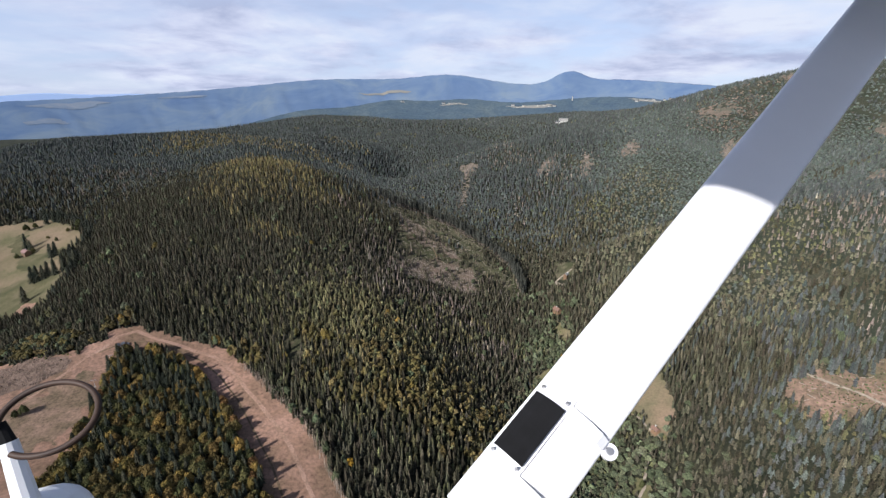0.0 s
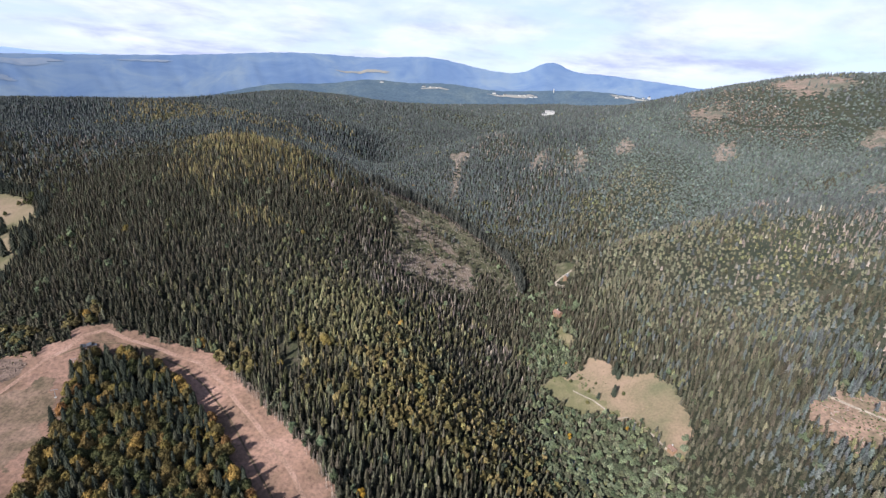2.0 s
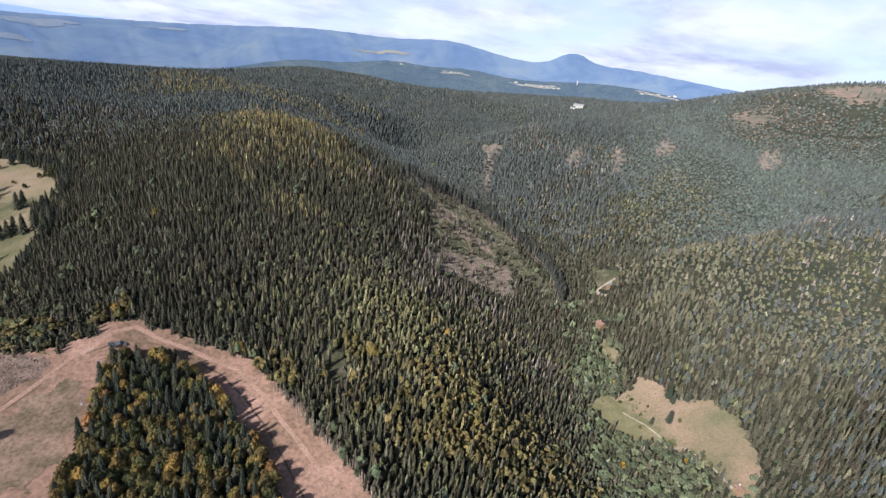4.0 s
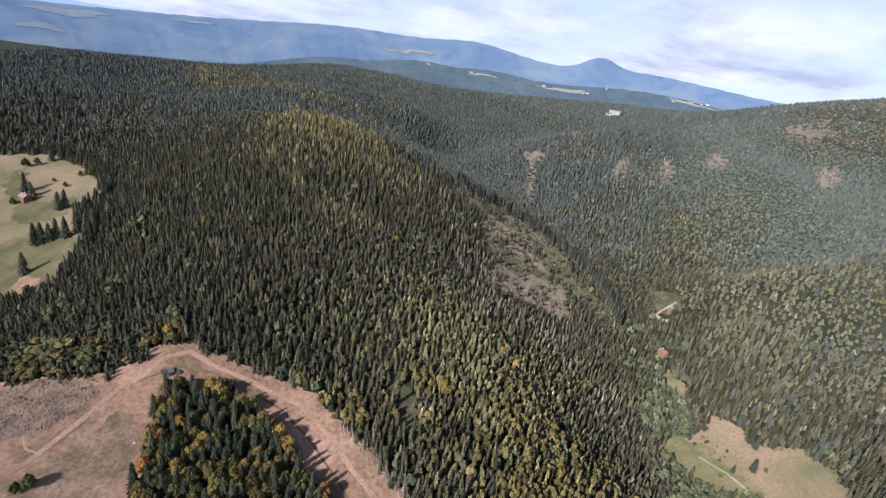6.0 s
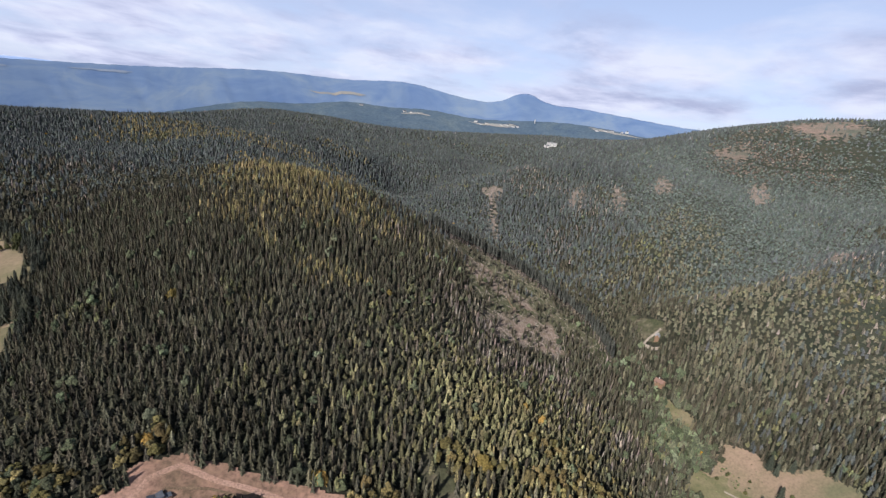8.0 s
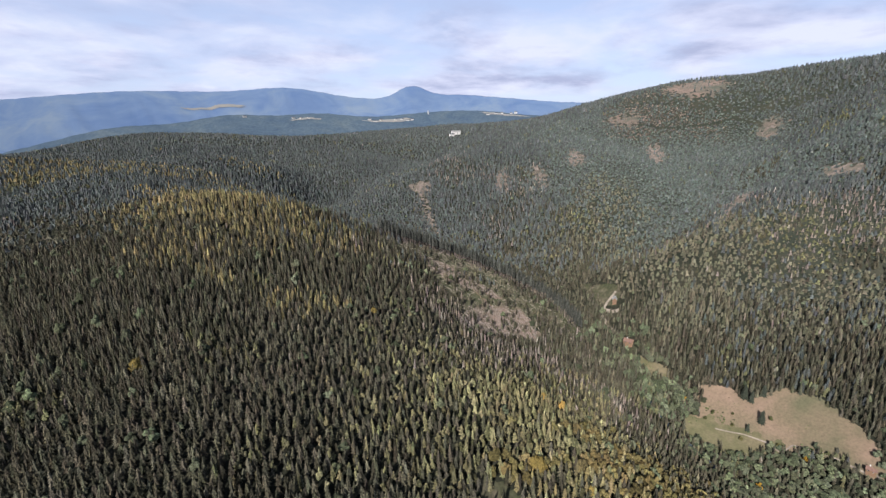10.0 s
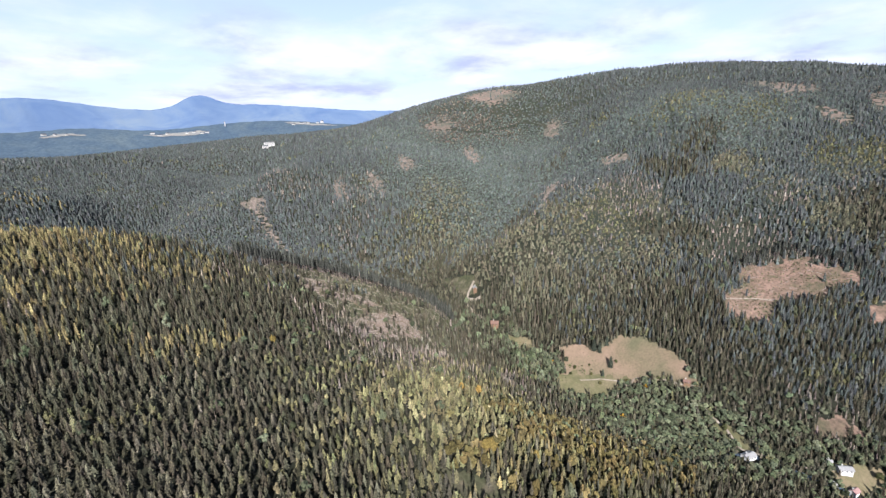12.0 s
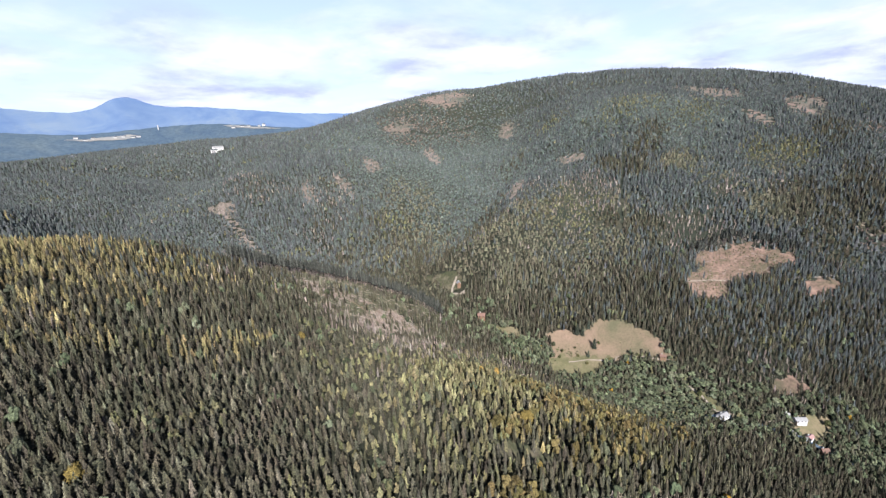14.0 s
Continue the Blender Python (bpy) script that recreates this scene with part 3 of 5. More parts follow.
SLOPE_STANDS = [
    (350, 560, 100, 130, 0.65, "olive"), (251, 611, 60, 75, 0.6, "olive"), (458, 552, 70, 70, 0.6, "olive"), (493, 575, 85, 65, 0.35, "dead"), (448, 397, 34, 48, 0.85, "dead"), (450, 332, 16, 60, 0.85, "dead"),
    (550, 282, 36, 34, 0.85, "olive"), (641, 439, 50, 45, 0.7, "olive"), (488, 348, 40, 40, 0.35, "dead"), (775, 273, 55, 38, 0.85, "green"), (707, 301, 50, 50, 0.5, "olive"), (584, 363, 40, 40, 0.4, "olive"),
    (295, 1051, 55, 50, 0.6, "dead"), (152, 1138, 45, 65, 0.55, "dead"), (390, 859, 70, 60, 0.4, "olive"), (318, 796, 50, 60, 0.4, "olive"),
]
HIGH_STANDS = [
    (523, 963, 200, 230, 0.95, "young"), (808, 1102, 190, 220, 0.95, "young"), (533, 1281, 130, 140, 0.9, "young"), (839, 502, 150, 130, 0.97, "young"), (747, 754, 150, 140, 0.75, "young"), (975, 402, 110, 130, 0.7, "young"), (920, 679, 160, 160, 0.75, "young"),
    (804, 1254, 110, 100, 0.6, "rust"), (700, 1185, 70, 50, 0.6, "rust"), (1110, 500, 90, 90, 0.6, "rust"), (1090, 275, 75, 50, 0.7, "rust"), (927, 157, 45, 30, 0.7, "rust"), (530, 168, 28, 20, 0.8, "rust"),
]
OLD_STANDS = [
    (330, 715, 40, 35, 0.7, "spruce"), (414, 765, 55, 30, 0.7, "spruce"), (440, 763, 55, 30, 0.75, "spruce"), (586, 824, 60, 30, 0.75, "spruce"), (720, 870, 50, 30, 0.7, "spruce"), (753, 858, 50, 30, 0.6, "spruce"),
    (898, 215, 60, 35, 0.6, "spruce"), (672, 168, 90, 45, 0.7, "spruce"), (631, 257, 40, 30, 0.5, "spruce"), (480, 214, 45, 25, 0.7, "spruce"), (273, 419, 40, 60, 0.6, "spruce"), (384, 292, 40, 40, 0.5, "spruce"), (398, 474, 45, 45, 0.35, "spruce"),
]
NEAR_STANDS = [
    (-305, 772, 75, 38, 0.75, "gold"), (-245, 742, 45, 34, 0.55, "gold"), (-590, 1175, 110, 34, 0.45, "gold"), (-270, 1275, 50, 30, 0.25, "gold"),
    (-10, 566, 46, 15, 0.8, "dead"), (22, 527, 36, 13, 0.8, "dead"), (63, 500, 20, 26, 0.7, "dead"), (-60, 592, 22, 14, 0.6, "dead"), (76, 610, 20, 24, 0.85, "spruce"), (150, 668, 34, 30, 0.9, "spruce"), (190, 632, 28, 24, 0.8, "spruce"), (130, 612, 24, 30, 0.8, "spruce"),
    (-100, 455, 36, 34, 0.8, "lime"), (450, 406, 42, 28, 0.45, "dead"), (561, 357, 50, 22, 0.45, "dead"), (541, 590, 34, 48, 0.4, "dead"), (455, 560, 40, 36, 0.3, "dead"),
    (653, 462, 40, 28, 0.7, "olive"), (552, 297, 44, 36, 0.6, "olive"), (300, 850, 80, 60, 0.45, "olive"), (283, 608, 70, 50, 0.7, "olive"),
]
SLOPE_PATCHES = [
    (511, 582, 60, 50, 0.55, "dead"), (460, 520, 40, 40, 0.5, "dead"), (395, 569, 45, 35, 0.5, "dead"), (478, 703, 30, 40, 0.6, "dead"), (448, 409, 45, 18, 0.65, "dead"),
    (558, 364, 50, 14, 0.6, "dead"), (560, 284, 45, 32, 0.7, "olive"), (751, 336, 60, 26, 0.6, "green"), (654, 458, 45, 20, 0.75, "olive"), (920, 622, 150, 60, 0.4, "green"),
    (914, 477, 90, 45, 0.4, "green"), (609, 547, 26, 60, 0.8, "spruce"), (438, 485, 22, 60, 0.8, "spruce"), (577, 228, 60, 60, 0.8, "spruce"), (707, 529, 90, 30, 0.5, "spruce"),
    (227, 1003, 34, 50, 0.5, "dead"),
]
HILL_PATCHES = [
    (238, 1109, 40, 40, 0.35, "dead"), (402, 934, 60, 60, 0.5, "olive"), (295, 898, 40, 40, 0.4, "green"), (843, 1131, 80, 60, 0.5, "rust"), (935, 846, 60, 40, 0.5, "green"),
    (621, 299, 40, 30, 0.35, "dead"), (-574, 854, 70, 30, 0.35, "dead"), (-577, 759, 60, 24, 0.3, "dead"), (-578, 1086, 50, 30, 0.4, "green"), (-273, 570, 26, 18, 0.45, "olive"),
    (-221, 575, 40, 16, 0.35, "gold"), (-66, 534, 30, 16, 0.55, "dead"), (-144, 688, 24, 30, 0.35, "dead"), (151, 947, 24, 40, 0.5, "dead"), (425, 577, 70, 50, 0.5, "green"),
    (-45, 340, 20, 14, 0.5, "ochre"), (-13, 342, 22, 14, 0.55, "ochre"), (-120, 393, 12, 10, 0.7, "ochre"), (-174, 364, 16, 10, 0.5, "ochre"),
]
STANDS = RIDGE_STANDS + VALLEY_STANDS + OLD_STANDS + SLOPE_STANDS + HIGH_STANDS + NEAR_STANDS + SLOPE_PATCHES + HILL_PATCHES
# blue and young carry the bluish haze of distance in their leaf colour
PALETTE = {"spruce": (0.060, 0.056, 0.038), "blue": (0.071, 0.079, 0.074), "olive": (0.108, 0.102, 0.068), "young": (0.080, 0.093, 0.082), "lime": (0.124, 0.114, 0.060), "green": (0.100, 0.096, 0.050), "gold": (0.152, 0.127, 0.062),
           "broad": (0.073, 0.083, 0.049), "dead": (0.158, 0.134, 0.112), "rust": (0.125, 0.098, 0.080), "ochre": (0.105, 0.086, 0.036)}


def species(x, y):
    kind = np.full(len(x), "spruce", dtype="<U8")
    roll = rng.random(len(x))
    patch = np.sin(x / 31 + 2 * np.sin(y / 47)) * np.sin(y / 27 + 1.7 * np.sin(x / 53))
    beyond = np.maximum((x - 210) / 260, (y - 720 - 0.1 * x) / 260) + 0.25 * patch       # spruce with haze in its colour, commoner past the valley
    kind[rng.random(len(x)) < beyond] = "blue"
    kind[(patch > 0.72) & (roll < 0.3)] = "green"
    kind[roll > 0.994] = "dead"
    kind[(roll > 0.965) & (roll < 0.985)] = "broad"
    for cx, cy, rx, ry, share, name in STANDS:
        q = ((x - cx) / rx) ** 2 + ((y - cy) / ry) ** 2
        kind[rng.random(len(x)) < share * np.exp(-q * q * 0.7)] = name
    return kind


def bare(x, y):
    ex, ey = ragged(x + rng.normal(0, 1.6, len(x)), y + rng.normal(0, 1.6, len(x)), 1.4)
    m = inside(ex, ey, CLEARING) & ~inside(ex, ey, ISLAND)
    m |= on_ride(x, y)
    for hx, hy, clear in HOMES:
        m |= np.hypot(x - hx, y - hy) < clear
    for o in (WEST_MEADOW, VALLEY_MEADOW, HOUSE_LAWN, UPPER_GLADE, FARMYARD, STREAM_LAWN, RED_CUT, EAST_STRIP):
        m |= inside(ex, ey, o)
    thin = np.zeros(len(x), bool)
    for o in [SLASH_SLOPE] + GLADES:
        thin |= inside(ex, ey, o)
    m |= inside(ex, ey, EAST_CLEARING) & (rng.random(len(x)) < 0.993)
    m |= thin & (rng.random(len(x)) < 0.80)
    thin[:] = False
    for o in RUSTY:
        thin |= inside(ex, ey, o)
    m |= thin & (rng.random(len(x)) < 0.86)
    return m


HUB = (-180, 130)
SINGLES_FROM = 222        # trees of the island north of this line stand as single things


def scatter(r0, r1, step, behind=False, jitter=0.42):
    g = np.arange(-r1, r1, step)
    x, y = np.meshgrid(HUB[0] + g, HUB[1] + g)
    x, y = x.ravel(), y.ravel()
    x, y = x + rng.uniform(-jitter, jitter, x.size) * step, y + rng.uniform(-jitter, jitter, x.size) * step
    d = np.hypot(x - HUB[0], y - HUB[1])
    seen = (0.62 * x + 0.78 * y > -70) & (y > 165 - 0.16 * (x + 363)) & (d > 110)
    k = (d > r0) & (d <= r1) & (seen != behind)
    x, y = x[k], y[k]
    k = ~bare(x, y) & ~(inside(x, y, ISLAND) & (y > SINGLES_FROM))
    return x[k], y[k]


LABELS = {"spruce": ("spruce_forest", "dense dark green spruce forest covering the hills"), "green": ("young_forest", "lighter yellow-green stands of younger mixed forest"),
          "gold": ("golden_forest", "stands of trees turned autumn gold"), "broad": ("broadleaf_forest", "rounded green broadleaf trees along the valley"),
          "dead": ("dead_forest", "grey-brown standing dead spruces"), "blue": ("spruce_forest", "tall spruce forest on the far valley side, coloured for haze"),
          "olive": ("young_forest", "olive-tan stands of thinning spruce on the far valley side"), "ochre": ("broadleaf_forest", "ochre and olive broadleaf trees in early autumn"), "lime": ("young_forest", "lime-green stand of young mixed trees, brightened for the sun hotspot"),
          "young": ("young_forest", "low dense young spruce plantation on high slopes, coloured for haze"), "rust": ("heath_scrub", "low rusty brown scrub near the crest")}
BANDS = [
    (0, 640, 4.0, [spruce_shape(5, 4, k) for k in range(10)], [broadleaf_shape(4, 1, k) for k in range(6)], 1.0),
    (640, 1480, 5.2, [spruce_shape(2, 3, 20 + k) for k in range(8)], [broadleaf_shape(1, 1, 20 + k) for k in range(5)], 1.3),
    (1480, 2600, 10.0, [spruce_shape(1, 3, 30 + k) for k in range(6)], [broadleaf_shape(1, 1, 30 + k) for k in range(3)], 1.7),
]
BANDS.append((1, 900, 7.4, [spruce_shape(2, 3, 40 + k) for k in range(4)], BANDS[2][4], 1.4))       # plainer forest under and behind the flight
LOW = [spruce_shape(2, 3, 60 + k) for k in range(5)]
DEAD = [dead_shape(k) for k in range(5)]
for r0, r1, step, firs, crowns, swell in BANDS:
    x, y = scatter(r0, r1, step, r0 == 1)
    kind = species(x, y)
    for name in PALETTE:
        m = kind == name
        c = int(m.sum())
        if not c:
            continue
        pos = np.stack([x[m], y[m], height(x[m], y[m]) - 0.3], -1)
        stand = 0.85 + 0.3 * np.sin(x[m] / 83 + np.sin(y[m] / 57)) * np.sin(y[m] / 71)
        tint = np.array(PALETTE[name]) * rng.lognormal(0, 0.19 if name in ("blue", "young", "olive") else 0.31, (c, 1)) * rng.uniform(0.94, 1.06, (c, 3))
        if name == "broad":
            turned = rng.random(c) < 0.007
            tint[turned] = np.array((0.22, 0.13, 0.02)) * rng.uniform(0.7, 1.2, (int(turned.sum()), 1))
        grown = 1 + 0.20 * np.clip((x[m] - 120) / 120, 0, 1) + 0.4 * np.exp(-((x[m] - 20) / 90) ** 2 - ((y[m] - 320) / 80) ** 2)          # taller timber past the valley
        if name == "dead":
            high, wide, shapes = rng.uniform(6, 11, c), rng.uniform(1.1, 1.8, c), DEAD + firs[:4]
        elif name in ("broad", "ochre"):
            high, wide, shapes = rng.uniform(8, 14, c) * stand, rng.uniform(3.0, 5.6, c), crowns
        elif name == "young":
            high, wide, shapes = rng.uniform(4.5, 7.5, c) * stand, rng.uniform(2.7, 3.6, c), LOW if r0 < 1400 else firs
        elif name == "rust":
            high, wide, shapes = rng.uniform(2.0, 5.0, c), rng.uniform(2.2, 3.6, c), LOW + crowns[:3]
        elif name == "olive":
            high, wide, shapes = rng.normal(7.6, 1.3, c).clip(4, 12) * stand, rng.uniform(1.9, 2.8, c), firs + firs + crowns[:2]
        elif name in ("green", "lime"):
            high, wide, shapes = rng.normal(9.0, 1.8, c).clip(4, 15) * stand, rng.uniform(1.7, 2.6, c), firs + crowns
        else:
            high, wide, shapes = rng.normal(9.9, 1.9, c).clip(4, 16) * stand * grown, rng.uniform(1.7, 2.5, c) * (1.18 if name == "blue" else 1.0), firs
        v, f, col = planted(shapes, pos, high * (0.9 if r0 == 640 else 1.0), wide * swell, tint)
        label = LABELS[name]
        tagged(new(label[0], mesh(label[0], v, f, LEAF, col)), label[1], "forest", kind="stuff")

# ---- the far ranges ----
SKYLINE = [(0, 34, 2.98), (-42, 12, -0.18), (-12, 8, 0.44), (3, 5, 0.70), (11, 4, -0.12), (16.9, 2.3, 1.40), (21.5, 4, 0.57), (27, 6, 0.72), (40, 10, 0.94)]


WOODED = [(0, 400, -5.00), (-30, 9, 0.16), (-21, 8, 2.14), (-12, 7, 3.75), (-3, 6, 4.39), (5, 6, 3.76), (13, 8, 3.63), (23, 9, 4.24), (35, 11, 3.49), (50, 12, 5.34)]


def range_slope(away, depth, profile, az, k):
    """Distance and height on the front slope of a range: k from foot to crest."""
    crest = profile(np.degrees(az))
    dist = away - depth * (1 - k) + 0 * az
    spur = sum(0.021 / (1 + i) ** 0.6 * np.sin(az * q + 2.2 * np.sin(az * q * 0.37 + i) + k * (3 + 1.7 * i)) for i, q in enumerate((21, 34, 55, 93, 151)))
    return dist, 40 + (297 + np.tan(np.radians(crest)) * away - 40) * (np.clip(k * 1.02, 0, 1) ** 0.8 + spur * np.sin(k * math.pi))


def far_range(name, away, depth, mat, profile, a0, a1, label):
    """A mountain range seen across the valley: a real ridge with spurs, bent round the hub."""
    n, m = 420, 30
    az = np.radians(np.linspace(a0, a1, n))[None]
    k = np.linspace(0, 1, m)[:, None]
    dist, z = range_slope(away, depth, profile, az, k)
    v = np.stack([HUB[0] + dist * np.sin(az), HUB[1] + dist * np.cos(az), z], -1)
    back = v[-1:].copy()
    back[..., 2] = 0
    v = np.concatenate([v, back])
    return tagged(new(name, mesh(name, v.reshape(-1, 3), grid_faces(n, m + 1), mat, smooth=True)), label, "mountain", kind="structure")


def bumps(forms):
    return lambda a: sum(h * np.exp(-((a - c) / w) ** 2) for c, w, h in forms) + 0.02 * np.sin(a * 2.9) + 0.012 * np.sin(a * 7.3 + 1)


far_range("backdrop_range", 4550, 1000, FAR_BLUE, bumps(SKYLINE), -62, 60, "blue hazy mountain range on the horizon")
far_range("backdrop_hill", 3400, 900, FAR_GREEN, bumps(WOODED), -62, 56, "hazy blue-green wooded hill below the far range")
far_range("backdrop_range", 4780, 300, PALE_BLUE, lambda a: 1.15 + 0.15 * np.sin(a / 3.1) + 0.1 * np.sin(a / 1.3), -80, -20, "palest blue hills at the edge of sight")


def far_field(az, el, half, tall, away, depth, forms, label, mat=None):
    """A pale field draped over the slope of a far range."""
    r, n, rings = np.random.default_rng(int(az * 10) + 900), 40, 6
    profile = bumps(forms)
    k = np.linspace(0, 1, 400)
    dist, z = range_slope(away, depth, profile, np.radians([[az]]), k[:, None])
    rise = np.maximum.accumulate(np.degrees(np.arctan2(z[:, 0] - 297, dist[:, 0]))) + k * 1e-6
    low, mid, high = (np.interp(e, rise, k) for e in (el - tall, el, el + tall))
    a = np.linspace(0, 2 * math.pi, n, endpoint=False)
    q = 1 + 0.22 * np.sin(3 * a + r.random() * 6) + 0.10 * np.sin(7 * a)
    s = np.linspace(0.0, 1.0, rings + 1)[1:, None]
    g = np.radians(az + np.r_[0, (half * q * np.cos(a) * s).ravel()])
    kk = np.clip(np.r_[mid, (mid + (high - low) / 2 * q * np.sin(a) * s).ravel()], 0.02, 0.99)
    dist, z = range_slope(away, depth, profile, g, kk)
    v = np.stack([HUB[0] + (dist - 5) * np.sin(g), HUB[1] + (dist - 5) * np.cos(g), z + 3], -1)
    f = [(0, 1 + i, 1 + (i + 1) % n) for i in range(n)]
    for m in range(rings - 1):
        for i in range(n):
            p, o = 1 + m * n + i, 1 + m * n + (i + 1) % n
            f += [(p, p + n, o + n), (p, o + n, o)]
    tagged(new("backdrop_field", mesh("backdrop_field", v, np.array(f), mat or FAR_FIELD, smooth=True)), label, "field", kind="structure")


BLUE, HILL = (4550, 1000, SKYLINE), (3400, 900, WOODED)
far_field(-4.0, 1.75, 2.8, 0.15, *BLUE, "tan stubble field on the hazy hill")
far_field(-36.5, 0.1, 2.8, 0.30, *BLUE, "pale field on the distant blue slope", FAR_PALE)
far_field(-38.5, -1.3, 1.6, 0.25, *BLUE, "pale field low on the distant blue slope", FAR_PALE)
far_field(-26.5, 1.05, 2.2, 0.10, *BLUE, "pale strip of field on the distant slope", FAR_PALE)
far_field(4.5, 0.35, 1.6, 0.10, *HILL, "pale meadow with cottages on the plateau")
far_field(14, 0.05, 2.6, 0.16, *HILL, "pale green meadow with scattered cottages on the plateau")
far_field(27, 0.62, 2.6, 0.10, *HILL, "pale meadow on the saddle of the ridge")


# ---- single things ----


def thing(name, at, turn, label, category, group=""):
    """An empty at the base of a thing, which carries its parts."""
    ob = new(name)
    ob.empty_display_size = 0.5
    ob.matrix_basis = pose(*at, 0, 0, turn)
    return tagged(ob, label, category, group)


def part(name, bm, mat, parent, label=""):
    me = bpy.data.meshes.new(name)
    bm.to_mesh(me)
    bm.free()
    me.materials.append(mat)
    return hang(name, me, parent, label)


def hang(name, me, parent, label=""):
    ob = new(name, me)
    ob.parent = parent
    return tagged(ob, label)


def box(lo, hi, bm=None):
    bm = bm or bmesh.new()
    c, d = (Vector(lo) + Vector(hi)) / 2, Vector(hi) - Vector(lo)
    bmesh.ops.create_cube(bm, size=1, matrix=Matrix.Translation(c) @ Matrix.Diagonal((*d, 1)))
    return bm


def pole(a, b, r0, r1, sides=6, bm=None):
    """A tapered round bar from a to b."""
    bm = bm or bmesh.new()
    a, b = Vector(a), Vector(b)
    m = (b - a).to_track_quat("Z", "Y").to_matrix().to_4x4()
    bmesh.ops.create_cone(bm, cap_ends=True, segments=sides, radius1=r0, radius2=r1, depth=(b - a).length, matrix=Matrix.Translation((a + b) / 2) @ m)
    return bm


def ground_at(x, y):
    return float(height(np.array([x]), np.array([y]))[0])


# -- trees that stand singly --
def single_leaf(name, colour):
    m, nt, bs, p = material(name, 0.9, 0.06)
    info = nt.nodes.new("ShaderNodeObjectInfo")
    c = ramp(nt, info.outputs["Random"], (0.0, [q * 0.68 for q in colour]), (0.5, colour), (1.0, [min(1, colour[0] * 1.55), colour[1] * 1.3, colour[2] * 1.2]))
    b = noise_of(nt, p, 1.1, 4.0, 0.75)
    c2 = ramp(nt, b, (0.32, (0.40, 0.42, 0.42)), (0.5, (1, 1, 1)), (0.68, (1.85, 1.8, 1.65)))
    link(nt, blend(nt, 1.0, c, c2, "MULTIPLY"), bs.inputs["Base Color"])
    bumped(nt, bs, noise_of(nt, p, 1.8, 3.0, 0.65), 1.0, 0.8)
    return m


NEEDLES = single_leaf("spruce_needles", (0.046, 0.053, 0.038))
GREEN_LEAF = single_leaf("green_leaves", (0.068, 0.072, 0.031))
OCHRE_LEAF = single_leaf("ochre_leaves", (0.110, 0.086, 0.034))
YELLOW_LEAF = single_leaf("yellow_leaves", (0.185, 0.140, 0.044))
RUST_LEAF = single_leaf("rust_leaves", (0.185, 0.105, 0.042))


def trunk_mesh(tall, thick, limbs, seed):
    """A tapered trunk that forks into limbs."""
    r = random.Random(seed)
    bm = pole((0, 0, -0.4), (0.1 * r.random(), 0.1, tall), thick, thick * 0.35, 7)
    for k in range(limbs):
        a, h = r.random() * 6.28, tall * (0.35 + 0.5 * r.random())
        q = tall * (0.25 + 0.2 * r.random())
        pole((0, 0, h), (q * math.cos(a), q * math.sin(a), h + q * 0.7), thick * 0.4, thick * 0.12, 5, bm)
    me = bpy.data.meshes.new("trunk")
    bm.to_mesh(me)
    bm.free()
    me.materials.append(BARK)
    return me


def crown_mesh(shape, wide, tall, mat):
    v, f = shape
    return mesh("crown", v * (wide, wide, tall), f, mat)


SPRUCE_SETS = [(trunk_mesh(6, 0.20, 0, k), crown_mesh(spruce_shape(9, 7, 50 + k), 2.5, 12, NEEDLES)) for k in range(5)]
BROAD_SETS = {
    mat.name: [(trunk_mesh(5.5, 0.22, 4, 20 + k), crown_mesh(broadleaf_shape(16, 1, 60 + k, 34), 3.7, 10, mat)) for k in range(4)]
    for mat in (GREEN_LEAF, OCHRE_LEAF, YELLOW_LEAF, RUST_LEAF)}
TREE_TEXT = {
    "spruce": ("spruce_tree", "dark green pointed spruce tree with drooping boughs"), "green_leaves": ("broadleaf_tree", "rounded green broadleaf tree in early autumn leaf"),
    "ochre_leaves": ("broadleaf_tree", "rounded broadleaf tree in ochre and olive leaf"),
    "yellow_leaves": ("broadleaf_tree", "broadleaf tree turned bright autumn yellow"), "rust_leaves": ("broadleaf_tree", "broadleaf tree turned rusty orange")}


def tree(kind, x, y, size, group, stout=1.0):
    name, label = TREE_TEXT[kind]
    trunk, crown = random.choice(SPRUCE_SETS if kind == "spruce" else BROAD_SETS[kind])
    ob = thing(name, (x, y, ground_at(x, y)), random.uniform(0, 360), label, "tree", group)
    ob.scale = (size * stout * random.uniform(0.9, 1.1), size * stout * random.uniform(0.9, 1.1), size)
    hang("trunk", trunk, ob)
    hang("crown", crown, ob)
    return ob


random.seed(11)
gx, gy = np.meshgrid(np.arange(-300, -95, 5.3), np.arange(SINGLES_FROM, 372, 5.3))
gx, gy = (gx + rng.uniform(-1.9, 1.9, gx.shape)).ravel(), (gy + rng.uniform(-1.9, 1.9, gy.shape)).ravel()
on = inside(gx, gy, ISLAND)
